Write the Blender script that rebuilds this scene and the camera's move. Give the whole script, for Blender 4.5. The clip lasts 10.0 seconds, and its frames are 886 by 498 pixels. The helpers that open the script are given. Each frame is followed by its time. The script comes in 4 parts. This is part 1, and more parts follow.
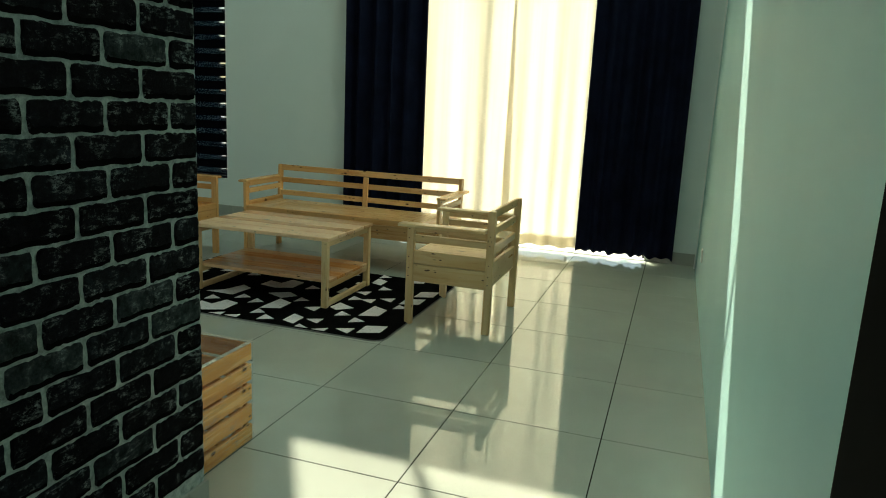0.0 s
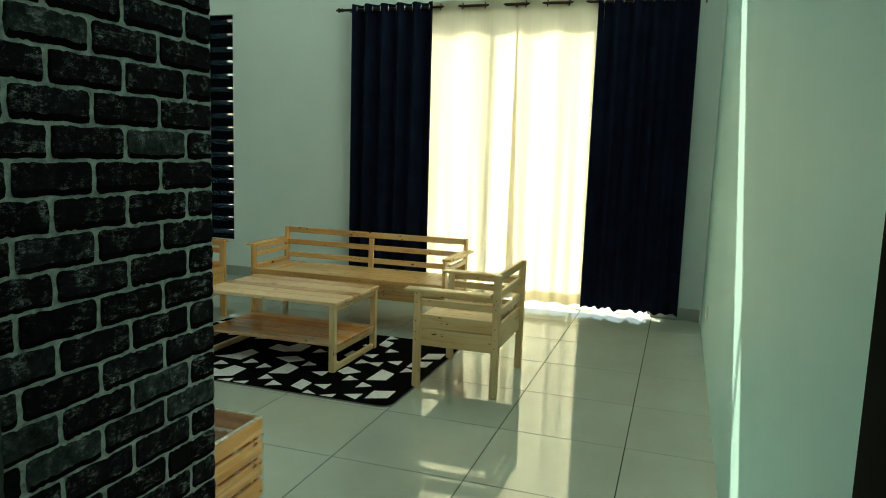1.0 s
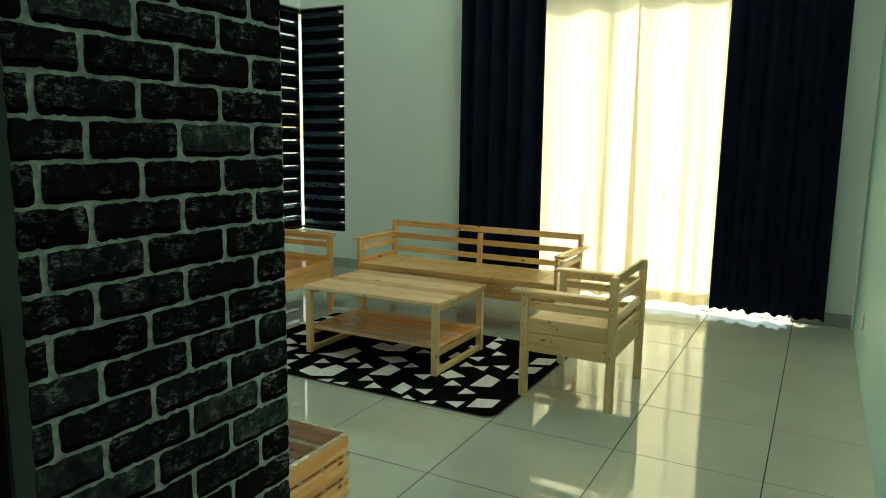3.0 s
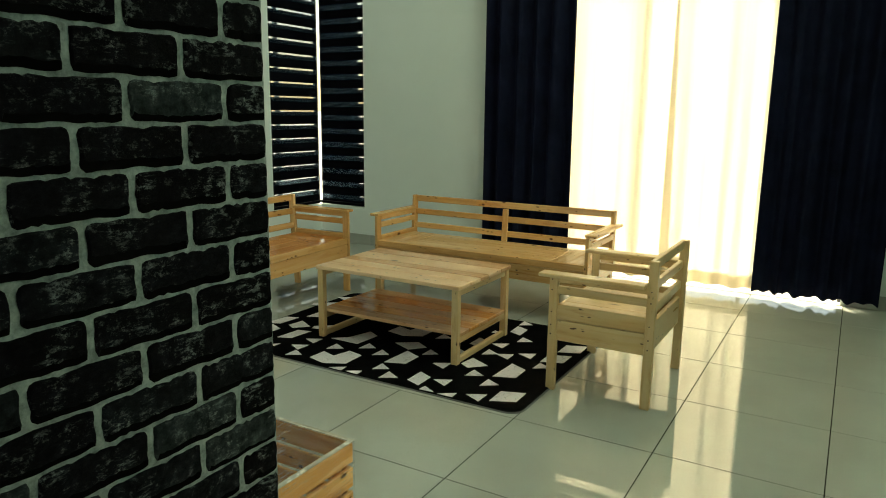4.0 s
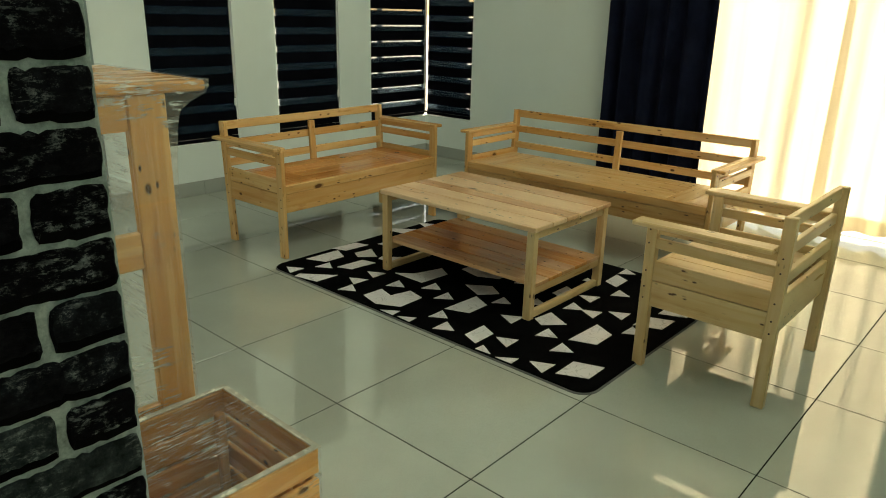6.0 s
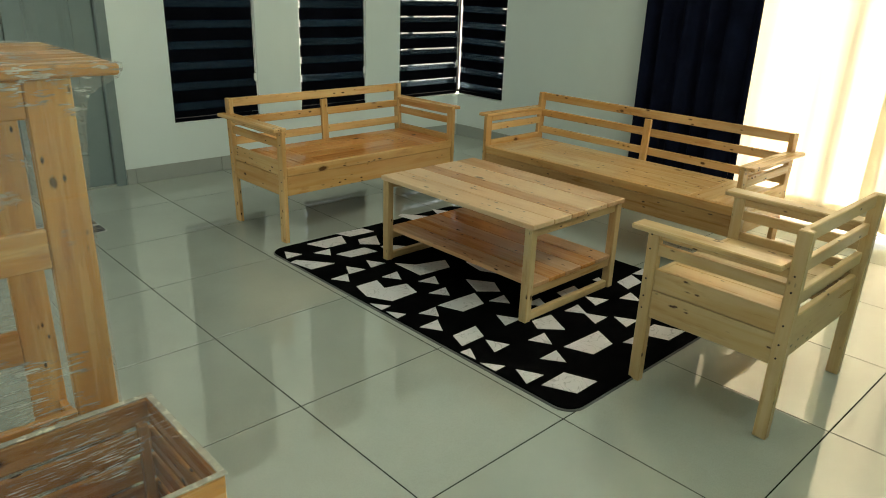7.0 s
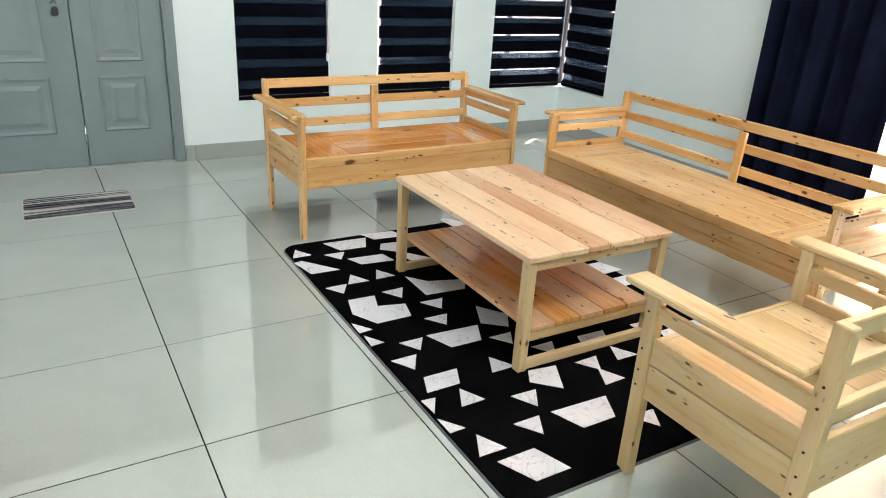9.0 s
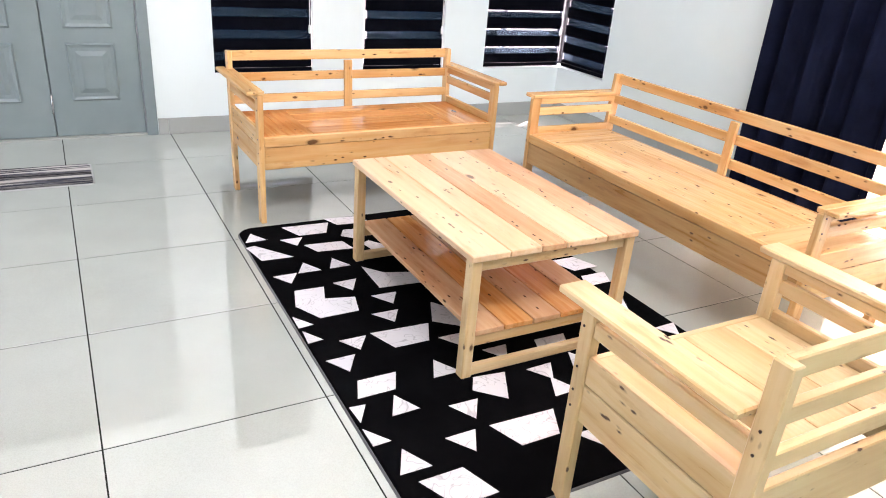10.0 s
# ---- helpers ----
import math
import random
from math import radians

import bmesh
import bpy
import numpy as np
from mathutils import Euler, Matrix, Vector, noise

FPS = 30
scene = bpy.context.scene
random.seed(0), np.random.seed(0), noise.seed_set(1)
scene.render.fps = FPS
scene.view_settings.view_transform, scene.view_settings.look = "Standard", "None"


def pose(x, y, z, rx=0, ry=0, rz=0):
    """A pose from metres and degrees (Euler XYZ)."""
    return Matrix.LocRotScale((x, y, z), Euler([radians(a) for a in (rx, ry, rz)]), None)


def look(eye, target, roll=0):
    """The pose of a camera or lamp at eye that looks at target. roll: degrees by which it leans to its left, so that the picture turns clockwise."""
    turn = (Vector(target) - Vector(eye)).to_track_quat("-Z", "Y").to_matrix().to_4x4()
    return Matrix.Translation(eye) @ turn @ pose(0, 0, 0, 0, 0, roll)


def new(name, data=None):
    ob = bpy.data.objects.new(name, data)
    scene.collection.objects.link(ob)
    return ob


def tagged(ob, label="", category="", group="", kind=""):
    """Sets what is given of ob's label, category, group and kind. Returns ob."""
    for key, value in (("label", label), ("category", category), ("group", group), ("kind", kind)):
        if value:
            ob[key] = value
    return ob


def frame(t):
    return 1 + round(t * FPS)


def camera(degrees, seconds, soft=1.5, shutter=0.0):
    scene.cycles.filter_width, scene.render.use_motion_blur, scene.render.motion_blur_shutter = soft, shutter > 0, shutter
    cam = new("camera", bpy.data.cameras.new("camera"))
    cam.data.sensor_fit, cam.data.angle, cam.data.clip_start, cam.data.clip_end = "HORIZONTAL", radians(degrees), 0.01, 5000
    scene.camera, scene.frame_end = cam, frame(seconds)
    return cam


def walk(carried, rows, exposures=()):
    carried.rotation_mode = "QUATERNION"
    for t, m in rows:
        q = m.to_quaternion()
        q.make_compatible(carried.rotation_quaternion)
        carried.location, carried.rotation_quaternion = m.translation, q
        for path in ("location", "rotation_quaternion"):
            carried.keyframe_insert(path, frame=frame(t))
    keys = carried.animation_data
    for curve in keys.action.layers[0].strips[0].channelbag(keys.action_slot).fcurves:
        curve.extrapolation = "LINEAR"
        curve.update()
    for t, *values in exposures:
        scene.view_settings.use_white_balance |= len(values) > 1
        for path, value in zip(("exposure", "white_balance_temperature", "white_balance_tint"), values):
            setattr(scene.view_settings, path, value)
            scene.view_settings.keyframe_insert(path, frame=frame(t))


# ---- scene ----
cam = camera(64.5, 10.0, soft=1.0)
PATH = [
    (0, (-0.136, 0.42, 1.237), (-0.743, 2.282, 0.829), 2.8),
    (0.5, (-0.134, 0.376, 1.283), (-0.772, 2.235, 0.91), 2.1),
    (1, (-0.142, 0.381, 1.328), (-0.771, 2.26, 1.057), 1.9),
    (1.5, (-0.104, 0.408, 1.357), (-0.784, 2.278, 1.155), 0.7),
    (2, (-0.138, 0.398, 1.336), (-0.839, 2.253, 1.072), 1.1),
    (2.5, (-0.156, 0.503, 1.342), (-0.977, 2.305, 1.06), 1.0),
    (3.8, (-0.304, 0.915, 1.317), (-1.305, 2.607, 0.949), 0.9),
    (4, (-0.329, 0.961, 1.313), (-1.318, 2.657, 0.928), 0.7),
    (4.5, (-0.357, 1.155, 1.288), (-1.47, 2.753, 0.831), 0.5),
    (5, (-0.339, 1.343, 1.284), (-1.543, 2.856, 0.774), 1.1),
    (5.5, (-0.397, 1.511, 1.273), (-1.665, 2.946, 0.695), 1.1),
    (6, (-0.43, 1.655, 1.275), (-1.691, 3.071, 0.64), 1.3),
    (6.2, (-0.399, 1.715, 1.261), (-1.69, 3.115, 0.647), 0.8),
    (7.3, (-0.389, 2.101, 1.302), (-1.749, 3.376, 0.578), 2.3),
    (7.5, (-0.414, 2.193, 1.286), (-1.771, 3.479, 0.575), 2.5),
    (7.8, (-0.419, 2.272, 1.291), (-1.774, 3.574, 0.608), 1.9),
    (8, (-0.422, 2.325, 1.294), (-1.828, 3.563, 0.592), 2.9),
    (8.5, (-0.375, 2.543, 1.291), (-1.911, 3.589, 0.551), 4.6),
    (9, (-0.412, 2.72, 1.285), (-1.996, 3.675, 0.524), 3.3),
    (9.5, (-0.477, 2.867, 1.287), (-2.067, 3.786, 0.495), 2.6),
    (10, (-0.472, 3.027, 1.272), (-2.056, 3.929, 0.45), 4.6),
]
EXPOSURES = [(0.0, 0.85, 7500.0, -3.0), (0.5, 1.0, 7600.0, -5.0), (2.0, 1.1, 7900.0, -14.0), (3.5, 1.22, 8700.0, -4.0), (4.5, 1.3, 9200.0, 6.0), (6.0, 1.23, 9300.0, 8.0), (7.3, 1.4, 7900.0, 12.0), (7.5, 1.66, 7700.0, 13.0), (8.0, 1.48, 7800.0, 15.0), (8.5, 2.02, 7200.0, 22.0), (9.0, 2.45, 7050.0, 30.0), (9.5, 2.82, 7020.0, 40.0), (10.0, 2.95, 7000.0, 43.0)]
walk(cam, [(t, look(eye, target, roll)) for t, eye, target, roll in PATH], EXPOSURES)

# ---- world, sun ----
SUN = Vector((-0.64, 1.0, 1.13)).normalized()
world = bpy.data.worlds.new("sky")
scene.world = world
world.use_nodes = True
wn = world.node_tree.nodes
sky = wn.new("ShaderNodeTexSky")
sky.sky_type = "NISHITA"
sky.sun_disc = False
sky.sun_elevation = math.asin(SUN.z)
sky.sun_rotation = math.atan2(SUN.x, SUN.y)
world.node_tree.links.new(sky.outputs[0], wn["Background"].inputs[0])
wn["Background"].inputs[1].default_value = 0.09
sun_data = bpy.data.lights.new("sun", "SUN")
sun_data.energy, sun_data.angle, sun_data.color = 5.0, radians(0.5), (1.0, 0.95, 0.86)
sun_ob = new("sun", sun_data)
sun_ob.matrix_world = look(SUN * 30, (0, 0, 0))


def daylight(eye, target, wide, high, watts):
    """An area lamp for the sky's light in an unseen, assumed window behind or above the view."""
    d = bpy.data.lights.new("unseen_window_light", "AREA")
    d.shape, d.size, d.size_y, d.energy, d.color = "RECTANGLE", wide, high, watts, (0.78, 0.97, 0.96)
    new("unseen_window_light", d).matrix_world = look(eye, target)


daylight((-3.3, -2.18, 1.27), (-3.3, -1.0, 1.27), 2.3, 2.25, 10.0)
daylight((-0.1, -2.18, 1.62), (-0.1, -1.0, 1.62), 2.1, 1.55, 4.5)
# fill lamp in an added high side opening, for the left wall and seats
daylight((0.07, 4.2, 4.35), (-1.0, 4.2, 3.9), 3.5, 2.0, 30.0)

# ---- materials ----


class Mat:
    """A node material with short ways to make and link nodes."""

    def __init__(self, name, rough=0.5, colour=(0.5, 0.5, 0.5), metal=0.0, spec=0.5):
        self.m = bpy.data.materials.new(name)
        self.m.use_nodes = True
        self.t = self.m.node_tree
        self.b = self.t.nodes["Principled BSDF"]
        self.set("Roughness", rough)
        self.set("Base Color", (*colour, 1))
        self.set("Metallic", metal)
        self.set("Specular IOR Level", spec)

    def set(self, key, value):
        self.b.inputs[key].default_value = value

    def node(self, kind, **values):
        n = self.t.nodes.new(kind)
        for k, v in values.items():
            n.inputs[k.replace("_", " ")].default_value = v
        return n

    def link(self, a, b):
        self.t.links.new(a, b)

    def coords(self, scale=(1, 1, 1), shift=True):
        """Object coordinates, scaled, moved by the object's own random number."""
        tc = self.node("ShaderNodeTexCoord")
        mp = self.node("ShaderNodeMapping")
        mp.inputs["Scale"].default_value = scale
        self.link(tc.outputs["Object"], mp.inputs["Vector"])
        if shift:
            oi = self.node("ShaderNodeObjectInfo")
            mu = self.node("ShaderNodeMath")
            mu.operation = "MULTIPLY"
            mu.inputs[1].default_value = 57.0
            self.link(oi.outputs["Random"], mu.inputs[0])
            self.link(mu.outputs[0], mp.inputs["Location"])
        return mp.outputs[0]

    def noise(self, vec, scale, detail=4.0, rough=0.55):
        n = self.node("ShaderNodeTexNoise", Scale=scale, Detail=detail, Roughness=rough)
        self.link(vec, n.inputs["Vector"])
        return n.outputs["Fac"]

    def ramp(self, fac, stops):
        r = self.node("ShaderNodeValToRGB")
        el = r.color_ramp.elements
        while len(el) < len(stops):
            el.new(0.5)
        for e, (p, c) in zip(el, stops):
            e.position = p
            e.color = (*c, 1) if len(c) == 3 else c
        self.link(fac, r.inputs[0])
        return r.outputs[0]

    def mix(self, fac, a, b, how="MIX"):
        n = self.node("ShaderNodeMix")
        n.data_type, n.blend_type = "RGBA", how
        for sock, v in ((n.inputs[0], fac), (n.inputs[6], a), (n.inputs[7], b)):
            if isinstance(v, (int, float)):
                sock.default_value = v
            elif isinstance(v, tuple):
                sock.default_value = (*v, 1)
            else:
                self.link(v, sock)
        return n.outputs[2]

    def bump(self, height, strength=0.2, distance=0.002):
        n = self.node("ShaderNodeBump", Strength=strength, Distance=distance)
        self.link(height, n.inputs["Height"])
        self.link(n.outputs[0], self.b.inputs["Normal"])

    def colour(self, out):
        self.link(out, self.b.inputs["Base Color"])


def grey(v):
    return (v, v, v)


def make_plaster(name, a, b):
    m = Mat(name, 0.55)
    v = m.coords(shift=False)
    m.colour(m.ramp(m.noise(v, 1.3, 5), [(0.3, a), (0.7, b)]))
    m.bump(m.noise(v, 90, 3), 0.12, 0.001)
    return m.m


def make_pine(name, pale, mid, deep, gloss=0.30, vary=1.0):
    """Planed, varnished pine: growth rings along the plank's own x, knots in places, a tone of its own for each plank."""
    m = Mat(name, 0.34)
    gn = m.node("ShaderNodeTexNoise", Scale=3.0, Detail=5.0, Roughness=0.55, Distortion=0.6)
    m.link(m.coords((0.7, 13, 13)), gn.inputs["Vector"])
    grain = gn.outputs["Fac"]
    fine = m.noise(m.coords((5, 160, 160)), 3.0, 3)
    wood = m.ramp(grain, [(0.22, tuple((p + q) / 2 for p, q in zip(mid, deep))), (0.42, mid), (0.60, pale)])
    rings = m.node("ShaderNodeTexWave", Scale=7.0, Distortion=9.0, Detail=2.5, Detail_Scale=0.7, Detail_Roughness=0.55)
    rings.bands_direction = "Y"
    m.link(m.coords((0.10, 1.2, 1.2)), rings.inputs["Vector"])
    wood = m.mix(m.ramp(rings.outputs["Fac"], [(0.50, grey(0)), (0.95, grey(0.16))]), wood, deep)
    oi = m.node("ShaderNodeObjectInfo")
    tone = m.ramp(oi.outputs["Random"], [(0.0, (0.86, 0.72, 0.56)), (0.3, (0.98, 0.88, 0.77)), (0.65, (1.05, 1.0, 0.95)), (1.0, (1.10, 1.11, 1.10))])
    wood = m.mix(vary, wood, tone, "MULTIPLY")
    broad = m.noise(m.coords((1.2, 5, 5)), 1.5, 3)
    wood = m.mix(1.0, wood, m.ramp(broad, [(0.30, (0.93, 0.83, 0.73)), (0.5, (1.0, 0.98, 0.96)), (0.70, (1.05, 1.07, 1.08))]), "MULTIPLY")
    stain = m.ramp(m.noise(m.coords((2.2, 11, 11)), 2.0, 6, 0.62), [(0.57, grey(0)), (0.70, grey(0.55))])
    wood = m.mix(stain, wood, tuple(v * f for v, f in zip(deep, (0.80, 0.62, 0.48))))
    wood = m.mix(m.ramp(fine, [(0.55, grey(0)), (0.75, grey(0.18))]), wood, deep)
    flock = m.ramp(m.noise(m.coords((2.0, 7, 7)), 1.7, 2), [(0.50, grey(0)), (0.55, grey(1))])
    for scale, share, core, gated in (((30, 70, 70), 0.74, 0.16, True), ((18, 55, 55), 0.80, 0.14, True),
                                      ((14, 27, 27), 0.93, 0.12, False), ((5, 10, 10), 0.82, 0.085, False)):
        vo = m.node("ShaderNodeTexVoronoi", Scale=1.0)
        warp = m.node("ShaderNodeMix")
        warp.data_type = "VECTOR"
        warp.inputs[0].default_value = 0.14
        nz = m.node("ShaderNodeTexNoise", Scale=3.0)
        vec = m.coords(scale)
        m.link(vec, nz.inputs["Vector"])
        m.link(vec, warp.inputs[4])
        m.link(nz.outputs["Color"], warp.inputs[5])
        m.link(warp.outputs[1], vo.inputs["Vector"])
        pick = m.node("ShaderNodeSeparateColor")
        m.link(vo.outputs["Color"], pick.inputs[0])
        some = m.node("ShaderNodeMath")
        some.operation = "GREATER_THAN"
        some.inputs[1].default_value = share
        m.link(pick.outputs[0], some.inputs[0])
        spot = m.ramp(vo.outputs["Distance"], [(core, grey(1)), (core * 1.3, grey(0.45)), (core * 1.9, grey(0))])
        mask = m.mix(1.0, spot, some.outputs[0], "MULTIPLY")
        if gated:
            mask = m.mix(1.0, mask, flock, "MULTIPLY")
        wood = m.mix(mask, wood, (0.085, 0.032, 0.011) if gated else (0.14, 0.058, 0.020))
    m.colour(wood)
    m.link(m.ramp(grain, [(0.2, grey(gloss * 0.75)), (0.8, grey(gloss * 1.3))]), m.b.inputs["Roughness"])
    m.bump(fine, 0.15, 0.0006)
    return m.m


def make_tile():
    m = Mat("polished_tile", 0.07)
    m.set("IOR", 2.05)
    v = m.coords((1, 1, 1))
    c = m.ramp(m.noise(v, 3.0, 6), [(0.3, (0.43, 0.455, 0.412)), (0.7, (0.475, 0.50, 0.457))])
    speck = m.ramp(m.noise(v, 300, 2), [(0.35, grey(0.92)), (0.6, grey(1.0))])
    m.colour(m.mix(1.0, c, speck, "MULTIPLY"))
    m.link(m.ramp(m.noise(v, 5, 4), [(0.3, grey(0.010)), (0.75, grey(0.030))]), m.b.inputs["Roughness"])
    m.bump(m.noise(v, 2.2, 2), 0.008, 0.004)
    return m.m


def make_brick():
    """Near-black brick slip: chipped relief, chalky scratches in clusters, a few paler bricks."""
    m = Mat("dark_brick", 0.8, spec=0.04)
    v = m.coords((1, 1, 1))
    oi = m.node("ShaderNodeObjectInfo")
    base = m.ramp(oi.outputs["Random"], [(0.0, (0.0030, 0.0030, 0.0045)), (0.5, (0.0058, 0.0060, 0.0085)), (0.84, (0.012, 0.0145, 0.018)), (1.0, (0.038, 0.050, 0.052))])
    clouds = m.ramp(m.noise(v, 26, 8, 0.75), [(0.38, grey(0.3)), (0.52, grey(0.9)), (0.70, grey(2.6))])
    c = m.mix(1.0, base, clouds, "MULTIPLY")
    fleck = m.ramp(m.noise(m.coords((1, 0.55, 1)), 75, 9, 0.85), [(0.53, grey(0)), (0.58, grey(1.0))])
    scrape = m.ramp(m.noise(m.coords((1, 0.20, 1)), 95, 7, 0.75), [(0.56, grey(0)), (0.60, grey(0.9))])
    patch = m.ramp(m.noise(v, 13, 5, 0.7), [(0.49, grey(0.02)), (0.62, grey(1.0))])
    m.colour(m.mix(m.mix(1.0, m.mix(0.4, fleck, scrape), patch, "MULTIPLY"), c, (0.32, 0.375, 0.385)))
    m.bump(m.noise(m.coords((1, 0.6, 1)), 60, 9, 0.82), 1.0, 0.010)
    return m.m


def make_mortar():
    m = Mat("mortar", 0.85, spec=0.15)
    v = m.coords(shift=False)
    m.colour(m.ramp(m.noise(v, 40, 6, 0.7), [(0.30, (0.13, 0.16, 0.152)), (0.5, (0.30, 0.35, 0.335)), (0.72, (0.48, 0.53, 0.515))]))
    m.bump(m.noise(v, 90, 6, 0.7), 0.8, 0.004)
    return m.m


def make_cloth(name, a, b, rough=0.9, sheen=0.3, weave=700.0):
    m = Mat(name, rough, spec=0.01)
    v = m.coords(shift=False)
    m.colour(m.ramp(m.noise(v, 6, 5), [(0.3, a), (0.7, b)]))
    m.set("Sheen Weight", sheen)
    m.bump(m.noise(v, weave, 2), 0.25, 0.001)
    return m.m


def make_sheer():
    """Thin cream voile: lets much light through, scattered."""
    m = Mat("cream_voile", 0.9)
    v = m.coords((1, 1, 0.02), shift=False)
    c = m.ramp(m.noise(v, 30, 3), [(0.3, (0.615, 0.565, 0.445)), (0.7, (0.66, 0.61, 0.50))])
    dif = m.node("ShaderNodeBsdfDiffuse")
    tra = m.node("ShaderNodeBsdfTranslucent")
    cle = m.node("ShaderNodeBsdfTransparent")
    m.link(c, dif.inputs[0])
    m.link(c, tra.inputs[0])
    s1 = m.node("ShaderNodeMixShader", Fac=0.52)
    m.link(dif.outputs[0], s1.inputs[1])
    m.link(tra.outputs[0], s1.inputs[2])
    s2 = m.node("ShaderNodeMixShader", Fac=0.004)
    m.link(s1.outputs[0], s2.inputs[1])
    m.link(cle.outputs[0], s2.inputs[2])
    m.link(s2.outputs[0], m.t.nodes["Material Output"].inputs[0])
    return m.m


def make_blind_sheer():
    m = Mat("dark_mesh", 0.7)
    dif = m.node("ShaderNodeBsdfDiffuse")
    dif.inputs[0].default_value = (0.033, 0.060, 0.098, 1)
    cle = m.node("ShaderNodeBsdfTransparent")
    s = m.node("ShaderNodeMixShader", Fac=0.6)
    tra = m.node("ShaderNodeBsdfTranslucent")
    tra.inputs[0].default_value = (0.22, 0.36, 0.50, 1)
    cloth = m.node("ShaderNodeMixShader", Fac=0.22)
    m.link(dif.outputs[0], cloth.inputs[1])
    m.link(tra.outputs[0], cloth.inputs[2])
    m.link(cloth.outputs[0], s.inputs[1])
    m.link(cle.outputs[0], s.inputs[2])
    m.link(s.outputs[0], m.t.nodes["Material Output"].inputs[0])
    return m.m


def make_glass(name="window_glass"):
    m = Mat(name, 0.02, (0.95, 0.98, 0.97))
    m.set("Transmission Weight", 1.0)
    m.set("IOR", 1.45)
    return m.m


def make_film(name, stretch, haze, gleam=0.6, share=0.5, tint=(1, 1, 1), base=(0.86, 0.87, 0.84)):
    """Stretch wrap: almost clear, hazy in patches, with clusters of whitish streaks as crease highlights that run one
    way.
    """
    m = Mat(name, 0.12)
    v = m.coords(stretch, shift=False)
    crease = m.noise(v, 2.0, 8, 0.72)
    lines = m.ramp(crease, [(0.50, grey(0)), (0.55, grey(gleam * 0.25)), (0.575, grey(gleam)), (0.66, grey(gleam))])
    where = m.ramp(m.noise(m.coords(shift=False), 5.0, 3), [(share - 0.06, grey(0.04)), (share + 0.08, grey(1))])
    cloud = m.ramp(m.noise(m.coords(shift=False), 7.0, 4), [(0.35, grey(haze * 0.7)), (0.65, grey(haze * 1.3))])
    f = m.mix(1.0, m.mix(1.0, lines, where, "MULTIPLY"), cloud, "ADD")
    cle = m.node("ShaderNodeBsdfTransparent")
    cle.inputs[0].default_value = (*tint, 1)
    s = m.node("ShaderNodeMixShader")
    m.set("Base Color", (*base, 1))
    m.link(f, s.inputs[0])
    m.link(cle.outputs[0], s.inputs[1])
    m.link(m.b.outputs[0], s.inputs[2])
    m.link(s.outputs[0], m.t.nodes["Material Output"].inputs[0])
    m.bump(crease, 0.6, 0.008)
    return m.m


def make_painted(name, a, b, rough=0.45, spec=0.5):
    m = Mat(name, rough, spec=spec)
    v = m.coords(shift=False)
    m.colour(m.ramp(m.noise(v, 4, 6), [(0.3, a), (0.7, b)]))
    m.bump(m.noise(v, 60, 3), 0.08, 0.001)
    return m.m


def make_marbled():
    """Off-white pile with fine grey scrolls."""
    m = Mat("white_pile", 0.95, spec=0.1)
    v = m.coords((1, 1, 1))
    wv = m.node("ShaderNodeTexNoise", Scale=9.0, Detail=1.0, Distortion=2.5)
    m.link(v, wv.inputs["Vector"])
    lines = m.ramp(wv.outputs["Fac"], [(0.478, grey(0)), (0.5, grey(0.75)), (0.522, grey(0))])
    m.colour(m.mix(lines, (0.74, 0.70, 0.72), (0.42, 0.39, 0.40)))
    m.bump(m.noise(v, 500, 2), 0.5, 0.002)
    return m.m


def make_stripes():
    m = Mat("striped_weave", 0.9, spec=0.1)
    v = m.coords((1, 0.02, 1), shift=False)
    m.colour(m.ramp(m.noise(v, 34, 2, 0.6), [(0.40, (0.008, 0.009, 0.014)), (0.44, (0.24, 0.22, 0.21)), (0.48, (0.012, 0.014, 0.022)), (0.53, (0.09, 0.09, 0.12)), (0.57, (0.50, 0.46, 0.43))]))
    m.bump(m.noise(m.coords(shift=False), 400, 2), 0.5, 0.002)
    return m.m


PLASTER = make_plaster("wall_paint", (0.675, 0.735, 0.715), (0.72, 0.78, 0.76))
# right wall's plaster with the cool sky light put into its colour
SKY_AQUA = make_plaster("sky_tinted_wall_paint", (0.375, 0.615, 0.61), (0.42, 0.665, 0.655))
CEILING = make_plaster("ceiling_paint", (0.78, 0.79, 0.77), (0.82, 0.83, 0.81))
SKIRT = make_plaster("skirting_tile", (0.30, 0.31, 0.285), (0.36, 0.37, 0.34))
GROUT = make_painted("grout", (0.009, 0.010, 0.009), (0.017, 0.018, 0.016), 0.95, 0.02)
TERRACE = make_plaster("terrace_tile", (0.55, 0.55, 0.53), (0.64, 0.64, 0.62))
CONCRETE = make_plaster("concrete", (0.40, 0.40, 0.38), (0.50, 0.50, 0.48))
TILE = make_tile()
PALE = make_pine("pale_pine", (0.669, 0.484, 0.281), (0.640, 0.434, 0.225), (0.541, 0.313, 0.130), 0.32, 0.4)
PINE = make_pine("pine", (0.719, 0.458, 0.226), (0.675, 0.388, 0.162), (0.556, 0.261, 0.085), 0.22, 0.7)
CREAM = make_pine("cream_pine", (0.799, 0.558, 0.373), (0.780, 0.517, 0.321), (0.668, 0.383, 0.195), 0.32, 0.3)
WARM = make_pine("warm_pine", (0.688, 0.339, 0.133), (0.628, 0.262, 0.079), (0.473, 0.154, 0.035), 0.10)
ROSE = make_pine("rosy_pine", (0.661, 0.411, 0.253), (0.615, 0.348, 0.194), (0.519, 0.250, 0.120), 0.2)
